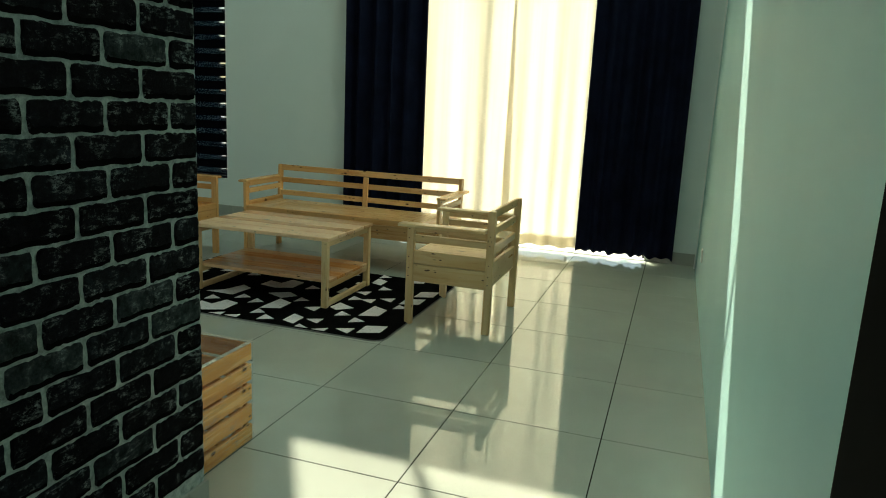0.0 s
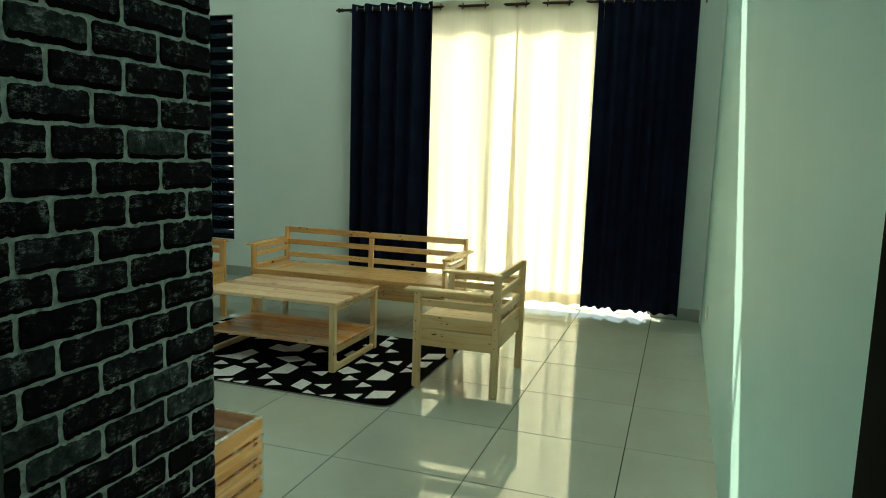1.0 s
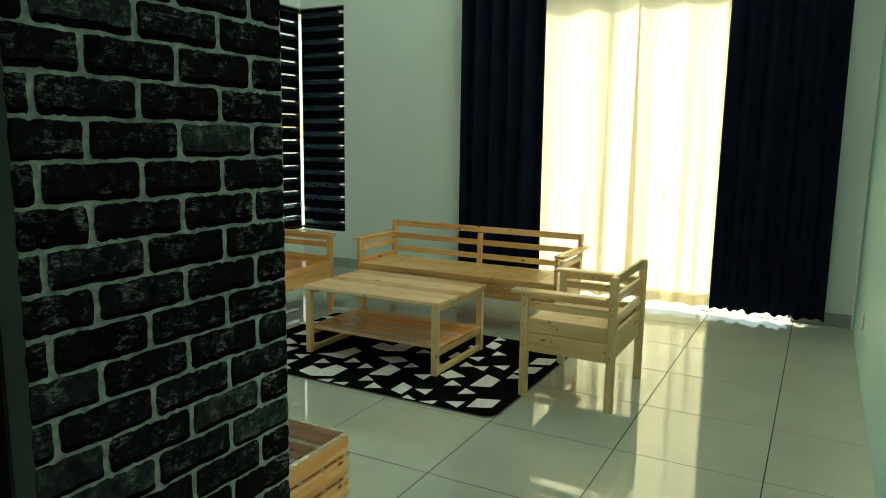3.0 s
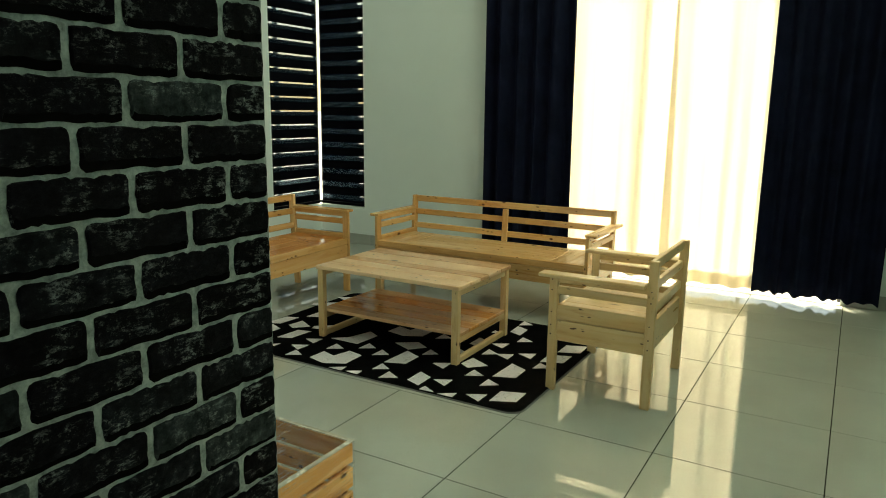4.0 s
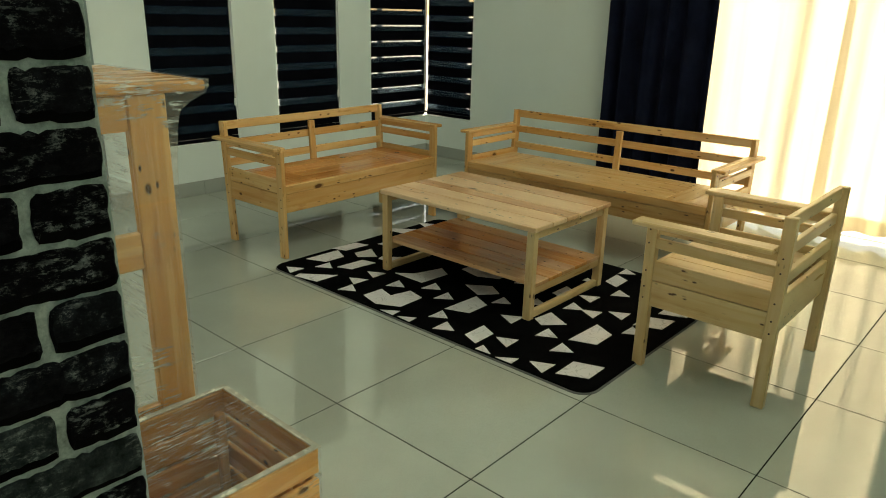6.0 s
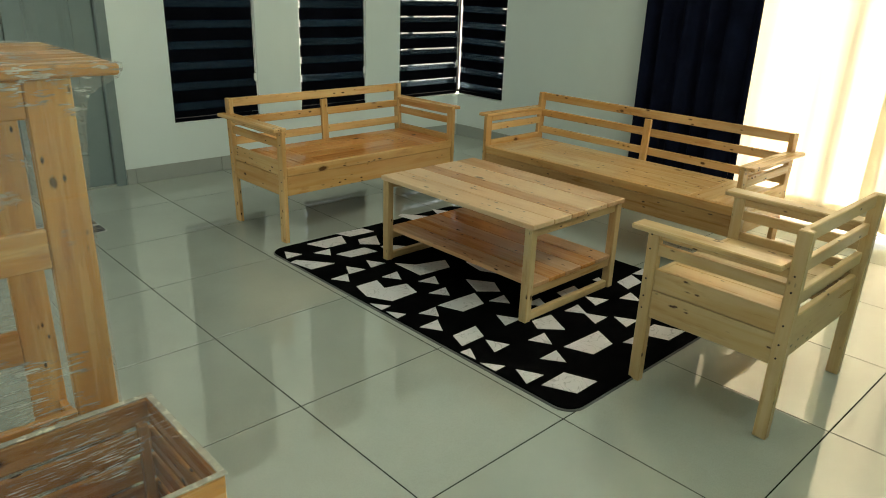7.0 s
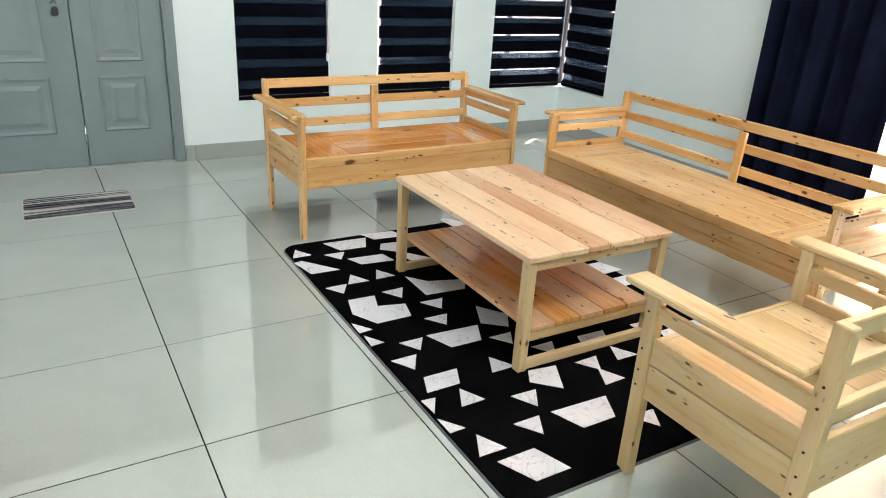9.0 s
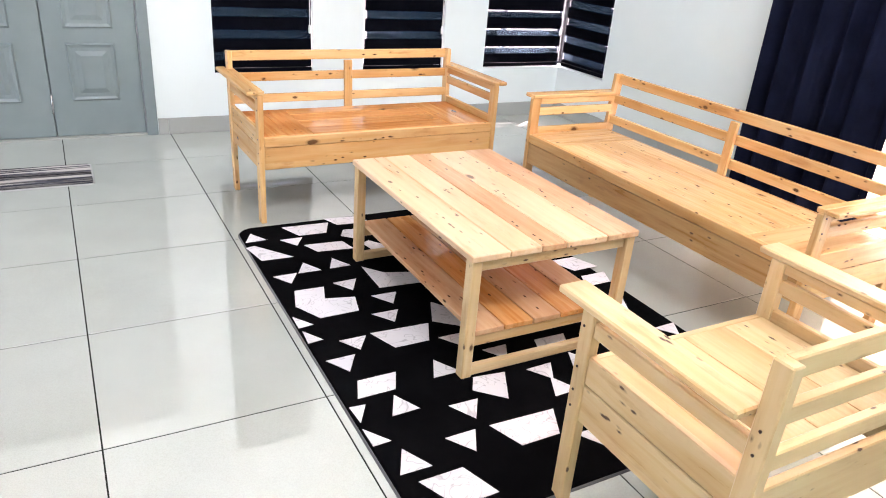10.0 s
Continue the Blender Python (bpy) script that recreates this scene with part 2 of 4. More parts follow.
HONEY = make_pine("honey_pine", (0.773, 0.408, 0.148), (0.718, 0.332, 0.098), (0.570, 0.212, 0.051), 0.25, 0.6)
BUFF = make_pine("buff_pine", (0.730, 0.484, 0.259), (0.686, 0.421, 0.197), (0.539, 0.271, 0.099), 0.2, 0.3)
# browner board of the sofa front, its shaded side also put into the colour
SHADED_BROWN = make_pine("shaded_brown_pine", (0.565, 0.340, 0.154), (0.489, 0.265, 0.101), (0.339, 0.145, 0.044), 0.3, 0.4)
BRICK, MORTAR = make_brick(), make_mortar()
# black band under each brick: the wallpaper's printed shadow, put in as colour
SHADOW_LIP = make_painted("shadow_print", (0.0015, 0.0015, 0.0015), (0.004, 0.004, 0.004), 0.9, 0.01)
BLACK_CLOTH = make_cloth("black_cloth", (0.0055, 0.0070, 0.0155), (0.0098, 0.0125, 0.029), 0.95, 0.0)
SHEER = make_sheer()
BAND = make_cloth("blind_band", (0.002, 0.0025, 0.004), (0.004, 0.0045, 0.007), 0.9, 0.0)
MESH = make_blind_sheer()
GLASS = make_glass()
FILM = make_film("stretch_film", (4, 4, 46), 0.05, 0.4)
# brown tint stands in for the shade inside the crate
FILM_TOP = make_film("stretch_film_top", (120, 9, 30), 0.10, 0.58, 0.50, (0.72, 0.66, 0.58))
FILM_EDGE = make_film("bunched_film", (14, 14, 14), 0.45, 0.5, 0.5, (1, 1, 1), (0.93, 0.88, 0.76))
FILM_TALL = make_film("stretch_film_tall", (3, 7, 85), 0.13, 0.75, 0.50)
FILM_HOOD = make_film("stretch_film_hood", (5, 9, 60), 0.12, 0.7, 0.52)
DOOR_GREY = make_painted("grey_door_paint", (0.172, 0.215, 0.218), (0.20, 0.246, 0.248))
BLACK_PAINT = make_painted("black_frame_paint", (0.003, 0.003, 0.003), (0.005, 0.005, 0.005), 0.8, 0.02)
WHITE_PLASTIC = make_painted("white_plastic", (0.72, 0.73, 0.70), (0.78, 0.78, 0.76), 0.35)
ALU = Mat("dark_aluminium", 0.4, (0.06, 0.06, 0.065), 0.7).m
BRONZE = Mat("bronze_rod", 0.3, (0.045, 0.020, 0.014), 0.6).m
TRIM = make_painted("dark_trim_paint", (0.018, 0.032, 0.029), (0.028, 0.045, 0.041), 0.7, 0.2)
CHROME = Mat("steel", 0.25, (0.6, 0.6, 0.6), 1.0).m
RUG_BLACK = make_cloth("black_pile", (0.0015, 0.0015, 0.0018), (0.004, 0.004, 0.0045), 1.0, 0.0, 400.0)
RUG_EDGE = make_cloth("grey_binding", (0.10, 0.10, 0.105), (0.16, 0.16, 0.165), 0.95, 0.1, 400.0)
MAT_EDGE = make_cloth("pale_edging", (0.34, 0.34, 0.33), (0.46, 0.46, 0.44), 0.95, 0.1, 400.0)
RUG_WHITE, STRIPES = make_marbled(), make_stripes()

# ---- mesh helpers ----


def box_bm(sx, sy, sz, bevel=0.0, segments=1):
    bm = bmesh.new()
    bmesh.ops.create_cube(bm, size=1.0)
    bmesh.ops.scale(bm, vec=(sx, sy, sz), verts=bm.verts)
    if bevel:
        bmesh.ops.bevel(bm, geom=list(bm.edges), offset=bevel, segments=segments, affect="EDGES")
    return bm


def to_mesh(name, bm, material, smooth=False):
    me = bpy.data.meshes.new(name)
    bm.normal_update()
    bm.to_mesh(me)
    bm.free()
    me.materials.append(material)
    if smooth:
        for p in me.polygons:
            p.use_smooth = True
    return me


def part(name, bm, material, parent, label="", place=None, smooth=False):
    """One mesh object under a thing or a part."""
    ob = new(name, to_mesh(name, bm, material, smooth))
    ob.parent = parent
    if place is not None:
        ob.matrix_basis = place
    return tagged(ob, label)


def empty(name, place, label, category, group="", kind=""):
    ob = new(name)
    ob.empty_display_size = 0.1
    ob.matrix_basis = place
    return tagged(ob, label, category, group, kind)


TURNS = {"x": Matrix.Identity(4), "y": pose(0, 0, 0, 0, 0, 90), "z": pose(0, 0, 0, 0, -90, 0)}


def plank(name, parent, lo, hi, axis, material, bevel=0.003, label="", tilt=None):
    """A board between two corners, its grain along the given axis."""
    lo, hi = Vector(lo), Vector(hi)
    size, mid = hi - lo, (hi + lo) / 2
    turn = TURNS[axis]
    dims = turn.to_3x3().inverted() @ size
    place = Matrix.Translation(mid) @ turn
    if tilt is not None:
        place = tilt @ place
    return part(name, box_bm(abs(dims.x), abs(dims.y), abs(dims.z), bevel), material, parent, label, place)


def slab(name, lo, hi, material, label="", category="", parent=None, bevel=0.0, kind="structure"):
    """A plain block of the building between two corners."""
    lo, hi = Vector(lo), Vector(hi)
    bm = box_bm(*(hi - lo), bevel)
    ob = new(name, to_mesh(name, bm, material))
    ob.matrix_basis = Matrix.Translation((lo + hi) / 2)
    ob.parent = parent
    return tagged(ob, label, category, "", kind) if parent is None else tagged(ob, label)


def wall_with_holes(name, axis, face, back, u0, u1, z0, z1, holes, material, label):
    """A thick wall along axis 'x' or 'y' with rectangular holes (u0, u1, z0, z1) through it."""
    us = sorted({u0, u1, *[h[0] for h in holes], *[h[1] for h in holes]})
    zs = sorted({z0, z1, *[h[2] for h in holes], *[h[3] for h in holes]})
    us = [u for u in us if u0 <= u <= u1]
    zs = [z for z in zs if z0 <= z <= z1]
    bm = bmesh.new()
    cache = {}

    def solid(i, k):
        if not (0 <= i < len(us) - 1 and 0 <= k < len(zs) - 1):
            return False
        u, z = (us[i] + us[i + 1]) / 2, (zs[k] + zs[k + 1]) / 2
        return not any(h[0] < u < h[1] and h[2] < z < h[3] for h in holes)

    def vert(u, z, w):
        key = (u, z, w)
        if key not in cache:
            cache[key] = bm.verts.new((w, u, z) if axis == "y" else (u, w, z))
        return cache[key]

    def quad(*p):
        bm.faces.new([vert(*q) for q in p])

    for i in range(len(us) - 1):
        for k in range(len(zs) - 1):
            if not solid(i, k):
                continue
            a, b, c, d = us[i], us[i + 1], zs[k], zs[k + 1]
            for w in (face, back):
                quad((a, c, w), (b, c, w), (b, d, w), (a, d, w))
            for there, p, q in ((solid(i - 1, k), (a, c), (a, d)), (solid(i + 1, k), (b, c), (b, d)),
                                (solid(i, k - 1), (a, c), (b, c)), (solid(i, k + 1), (a, d), (b, d))):
                if not there:
                    quad((*p, face), (*q, face), (*q, back), (*p, back))
    bmesh.ops.recalc_face_normals(bm, faces=bm.faces)
    ob = new(name, to_mesh(name, bm, material))
    return tagged(ob, label, "wall", "", "structure")


def rod_bm(p, q, r, n=12):
    """A round bar from p to q."""
    p, q = Vector(p), Vector(q)
    bm = bmesh.new()
    bmesh.ops.create_cone(bm, cap_ends=True, segments=n, radius1=r, radius2=r, depth=(q - p).length)
    m = Matrix.Translation((p + q) / 2) @ (q - p).to_track_quat("Z", "Y").to_matrix().to_4x4()
    bmesh.ops.transform(bm, matrix=m, verts=bm.verts)
    return bm


def lathe_bm(profile, n=14):
    """A turned shape round z from (radius, z) pairs."""
    bm = bmesh.new()
    rings = [[bm.verts.new((r * math.cos(2 * math.pi * k / n), r * math.sin(2 * math.pi * k / n), z)) for k in range(n)] for r, z in profile]
    for a, b in zip(rings, rings[1:]):
        for k in range(n):
            bm.faces.new((a[k], a[(k + 1) % n], b[(k + 1) % n], b[k]))
    bm.faces.new(rings[0][::-1])
    bm.faces.new(rings[-1])
    return bm


def ring_bm(r, thick, n=18, k=8):
    """A ring round x."""
    bm = bmesh.new()
    loops = []
    for i in range(n):
        a = 2 * math.pi * i / n
        loops.append([bm.verts.new((thick * math.sin(2 * math.pi * j / k), (r + thick * math.cos(2 * math.pi * j / k)) * math.cos(a),
                                    (r + thick * math.cos(2 * math.pi * j / k)) * math.sin(a))) for j in range(k)])
    for i in range(n):
        for j in range(k):
            bm.faces.new((loops[i][j], loops[i][(j + 1) % k], loops[(i + 1) % n][(j + 1) % k], loops[(i + 1) % n][j]))
    return bm


# ---- plan ----
LEFT, FAR, RIGHT = -5.02, 6.525, 0.09
TOP = 6.3
BACK = -2.2
PIER = -1.39
PIER_Y0, PIER_Y1 = 1.33, 2.045
SILL, HEAD = 0.365, 2.62
DOOR_Y0, DOOR_Y1, DOOR_H = 2.02, 3.53, 2.12
WIN_1, WIN_2 = (3.890, 4.520), (4.874, 5.486)
CORNER_Y, CORNER_X = 5.832, -4.478
GLAZED = (-2.75, -0.32, -0.006, 2.52)
CLERE, CLERE_LOW = (-4.01, -2.69, 4.515, 5.315), (-2.61, -0.07, 4.415, 4.935)
# unseen opening added in the right wall to hold the fill lamp
HIGH_FILL = (2.4, 6.0, 3.3, 5.4)
BACK_1, BACK_2 = (-4.5, -2.1, 0.10, 2.45), (-1.2, 1.0, 0.80, 2.45)

# ---- structure ----
wall_left = wall_with_holes("wall_left", "y", LEFT, LEFT - 0.22, BACK, FAR + 0.22, -0.1, TOP,
                            [(*WIN_1, SILL, HEAD), (*WIN_2, SILL, HEAD), (CORNER_Y, FAR + 0.3, SILL, HEAD), (DOOR_Y0, DOOR_Y1, -0.2, DOOR_H)],
                            PLASTER, "pale painted plaster wall with narrow tall windows and a door")
wall_far = wall_with_holes("wall_far", "x", FAR, FAR + 0.05, LEFT, RIGHT + 0.2, -0.1, TOP,
                           [(LEFT - 0.3, CORNER_X, SILL, HEAD), GLAZED, CLERE, CLERE_LOW],
                           PLASTER, "pale painted plaster wall with a curtained glazed opening")
wall_far_outer = wall_with_holes("wall_far_outer", "x", FAR + 0.05, FAR + 0.12, LEFT, RIGHT + 0.2, -0.1, TOP,
                                 [(LEFT - 0.3, CORNER_X, SILL, HEAD), (GLAZED[0] - 0.1, GLAZED[1] + 0.02, -0.006, 2.70), CLERE, CLERE_LOW],
                                 PLASTER, "outer leaf of the far wall, pale plaster")
# pale slab added outside so the gap below the curtain hems looks sunlit
terrace = slab("terrace", (-6.5, FAR + 0.12, -0.25), (2.5, 10.5, -0.012), TERRACE, "pale slab added outside the glazed door to brighten the gap below the hems", "terrace")
wall_right = wall_with_holes("wall_right", "y", RIGHT, RIGHT + 0.2, 1.30, FAR, -0.1, TOP, [HIGH_FILL], SKY_AQUA, "plain plaster wall tinted aqua for cool sky light, with an added high window")
wall_pier = slab("wall_pier", (PIER - 0.16, PIER_Y0, -0.1), (PIER, PIER_Y1, TOP), MORTAR, "dark brick-effect clad wall end with grey mortar", "wall")
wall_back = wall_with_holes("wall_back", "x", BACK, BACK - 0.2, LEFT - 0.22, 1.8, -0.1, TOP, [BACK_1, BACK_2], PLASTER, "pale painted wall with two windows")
wall_back_right = slab("wall_back_right", (1.6, BACK, -0.1), (1.8, 1.5, TOP), PLASTER, "plain pale painted wall", "wall")
wall_return_right = slab("wall_return_right", (RIGHT + 0.2, 1.30, -0.1), (1.6, 1.5, TOP), PLASTER, "plain pale painted wall", "wall")
ceiling = slab("ceiling", (LEFT - 0.22, BACK - 0.2, TOP), (1.8, FAR + 0.22, TOP + 0.15), CEILING, "plain white ceiling", "ceiling")
ground = slab("ground", (-400, -400, -0.40), (400, 400, -0.25), CONCRETE, "pale concrete ground outside", "ground")

# unseen slabs added outside to keep direct sun off the blinds
roof_eave = slab("roof_eave", (LEFT - 1.25, 0.5, 2.80), (LEFT - 0.225, 9.6, 2.92), CONCRETE, "unseen concrete slab added to block sun at the side windows", "eave")
roof_eave_corner = slab("roof_eave_corner", (LEFT - 0.224, FAR + 0.135, 2.80), (CORNER_X + 0.05, 8.3, 2.92), CONCRETE, "unseen concrete slab added to block sun at the corner window", "eave")

# dark posts round the way in
frame_way = empty("doorway_frame", pose(0, 0, 0), "black painted door frame round the way in", "door frame", "", "structure")
slab("post", (-1.56, 1.10, 0.0), (-1.375, 1.322, 2.5), BLACK_PAINT, parent=frame_way, bevel=0.006)
slab("post", (0.078, 1.10, 0.0), (0.30, 1.295, 2.5), BLACK_PAINT, parent=frame_way, bevel=0.006)
slab("header", (-1.56, 1.10, 2.5), (0.30, 1.295, 2.62), BLACK_PAINT, parent=frame_way, bevel=0.006)

part("corner_trim", box_bm(0.004, 0.040, 3.0, 0.001), TRIM, wall_pier, "dark grey-green corner strip", wall_pier.matrix_basis.inverted() @ pose(PIER + 0.002, PIER_Y0 + 0.0195, 1.5))

# skirting
skirting = empty("baseboard", pose(0, 0, 0), "grey-beige tile skirting along the wall foot", "skirting", "", "structure")


def skirt_run(lo, hi, axis, step=0.6):
    k = 0 if axis == "x" else 1
    a, end = lo[k], hi[k]
    while a < end - 0.01:
        b = min(a + step, end)
        p, q = list(lo), list(hi)
        p[k], q[k] = a + 0.001, b - 0.001
        plank("tile", skirting, p, q, axis, SKIRT, 0.0015)
        a = b


skirt_run((LEFT, 3.533, 0.001), (LEFT + 0.012, 3.592, 0.10), "y")
skirt_run((LEFT, 3.592, 0.001), (LEFT + 0.012, FAR, 0.10), "y")
skirt_run((LEFT + 0.012, FAR - 0.012, 0.001), (GLAZED[0], FAR, 0.10), "x")
skirt_run((GLAZED[1], FAR - 0.012, 0.001), (RIGHT, FAR, 0.10), "x")
skirt_run((PIER, PIER_Y0 + 0.035, 0.001), (PIER + 0.010, PIER_Y1 + 0.01, 0.085), "y")

# ---- windows and doors ----


def window(name, axis, wall, u0, u1, z0, z1, label, mullions=()):
    """Aluminium frame and panes set deep in an opening."""
    top = empty(name, pose(0, 0, 0), label, "window", "", "structure")
    w = 0.022

    def bar(lo_u, hi_u, lo_z, hi_z, nm="window_frame", m=ALU, thin=0.05):
        lo, hi = (lo_u, wall - thin / 2, lo_z), (hi_u, wall + thin / 2, hi_z)
        if axis == "y":
            lo, hi = (wall - thin / 2, lo_u, lo_z), (wall + thin / 2, hi_u, hi_z)
        ob = slab(nm, lo, hi, m, parent=top, bevel=0.003 if m is ALU else 0.0)
        if m is GLASS:
            ob.visible_shadow = False
        return ob

    bar(u0, u0 + w, z0, z1)
    bar(u1 - w, u1, z0, z1)
    if z0 > 0.05:
        bar(u0 + w, u1 - w, z0, z0 + w)
    else:
        bar(u0, u1, -0.003, 0.006, "door_sill", TERRACE, 0.19)
    bar(u0 + w, u1 - w, z1 - w, z1)
    cuts = [u0 + w, *mullions, u1 - w]
    for m in mullions:
        bar(m - w / 2, m + w / 2, z0 + w, z1 - w)
    for a, b in zip(cuts, cuts[1:]):
        bar(a + (w / 2 if a in mullions else 0), b - (w / 2 if b in mullions else 0), z0 + w, z1 - w, "pane", GLASS, 0.006)
    return top


window("window_1", "y", LEFT - 0.16, *WIN_1, SILL, HEAD, "narrow aluminium framed window behind a blind")
window("window_2", "y", LEFT - 0.16, *WIN_2, SILL, HEAD, "narrow aluminium framed window behind a blind")
window("window_3", "y", LEFT - 0.16, CORNER_Y, FAR + 0.135, SILL, HEAD, "side of the corner window behind a blind", (6.085,))
window("window_4", "x", FAR + 0.145, LEFT - 0.185, CORNER_X, SILL, HEAD, "far side of the corner window behind a blind")
window("window_5", "x", FAR + 0.085, GLAZED[0], GLAZED[1], 0.007, 2.68, "glazed sliding door behind the curtains", (-1.9, -1.0))
window("window_6", "x", FAR + 0.07, *CLERE, "high window near the ceiling", (-3.49,))
window("window_9", "x", FAR + 0.07, *CLERE_LOW, "high narrow window near the ceiling", (-2.23,))
window("window_7", "x", BACK - 0.1, *BACK_1, "glazed sliding door at the back", (-3.3,))
window("window_10", "y", RIGHT + 0.1, *HIGH_FILL, "high side window above the sitting area", (3.6, 4.8))
window("window_8", "x", BACK - 0.1, *BACK_2, "back window", (-0.1,))

# ---- door ----


LEAF_X = LEFT - 0.025
door_1 = empty("door_1", pose(LEAF_X, 2.975, 0.012, 0, 0, -90), "closed grey panelled door leaf, padlocked", "door", "", "structure")
door_2 = empty("door_2", pose(LEAF_X, 3.465, 0.012, 0, 0, -90), "closed narrow grey panelled door leaf", "door", "", "structure")


def fill_leaf(top, width, panels):
    leaf = part("leaf", box_bm(width, 0.04, 2.05, 0.003), DOOR_GREY, top, place=pose(width / 2, -0.02, 1.025))
    for x0, x1, z0, z1 in panels:
        bm = bmesh.new()
        rings = []
        for inset, h in ((0.0, 0.0), (0.010, 0.010), (0.026, 0.003), (0.046, 0.003), (0.072, 0.011)):
            rings.append([bm.verts.new((x, h, z)) for x, z in ((x0 + inset, z0 + inset), (x1 - inset, z0 + inset), (x1 - inset, z1 - inset), (x0 + inset, z1 - inset))])
        for a, b in zip(rings, rings[1:]):
            for k in range(4):
                bm.faces.new((a[k], b[k], b[(k + 1) % 4], a[(k + 1) % 4]))
        bm.faces.new(rings[-1][::-1])
        bmesh.ops.recalc_face_normals(bm, faces=bm.faces)
        part("panel", bm, DOOR_GREY, leaf, place=pose(-width / 2, 0.02, -1.025))


fill_leaf(door_1, 0.905, [(0.145, 0.76, 0.205, 0.535), (0.145, 0.76, 0.615, 1.25), (0.145, 0.76, 1.33, 1.90)])
fill_leaf(door_2, 0.484, [(0.125, 0.382, 0.205, 0.535), (0.125, 0.382, 0.615, 1.25), (0.125, 0.382, 1.33, 1.90)])
lock = part("padlock", box_bm(0.036, 0.016, 0.050, 0.006, 2), ALU, door_1, "dark steel padlock", pose(0.068, 0.016, 0.895))
bm = bmesh.new()
loop = []
for k in range(13):
    a = math.pi * k / 12
    c = Vector((0.068 + 0.012 * math.cos(a), 0.016, 0.936 + 0.016 * math.sin(a)))
    n = Vector((math.cos(a), 0, math.sin(a)))
    loop.append([bm.verts.new(c + 0.003 * (n * math.cos(t * math.pi / 3) + Vector((0, math.sin(t * math.pi / 3), 0)))) for t in range(6)])
for p, q in zip(loop, loop[1:]):
    for t in range(6):
        bm.faces.new((p[t], p[(t + 1) % 6], q[(t + 1) % 6], q[t]))
part("shackle", bm, ALU, lock, place=pose(-0.068, -0.016, -0.895), smooth=True)
part("hasp", box_bm(0.10, 0.004, 0.026, 0.001), DOOR_GREY, door_1, place=pose(0.050, 0.005, 0.952))
for z in (0.19, 1.05, 1.85):
    part("hinge", rod_bm((0.4885, 0.006, z - 0.055), (0.4885, 0.006, z + 0.055), 0.006, 8), CHROME, door_2, "steel butt hinge", smooth=True)
# unseen strip added behind the leaf gap to stop light leaking in
part("astragal", box_bm(0.05, 0.012, 2.05, 0.002), DOOR_GREY, door_1, place=pose(0.0, -0.047, 1.025))
door_frame = empty("door_frame", pose(0, 0, 0), "grey painted timber door frame", "door frame", "", "structure")
slab("jamb", (LEFT - 0.10, 3.468, 0.0), (LEFT + 0.012, 3.53, DOOR_H), DOOR_GREY, parent=door_frame, bevel=0.004)
slab("jamb", (LEFT - 0.10, DOOR_Y0, 0.0), (LEFT + 0.012, 2.065, DOOR_H), DOOR_GREY, parent=door_frame, bevel=0.004)
# threshold added to close the bright gap under the leaves
slab("threshold", (LEFT - 0.10, 2.066, -0.02), (LEFT - 0.005, 3.467, 0.0115), SKIRT, parent=door_frame)
slab("head", (LEFT - 0.10, 2.065, 2.064), (LEFT + 0.012, 3.468, DOOR_H), DOOR_GREY, parent=door_frame, bevel=0.004)

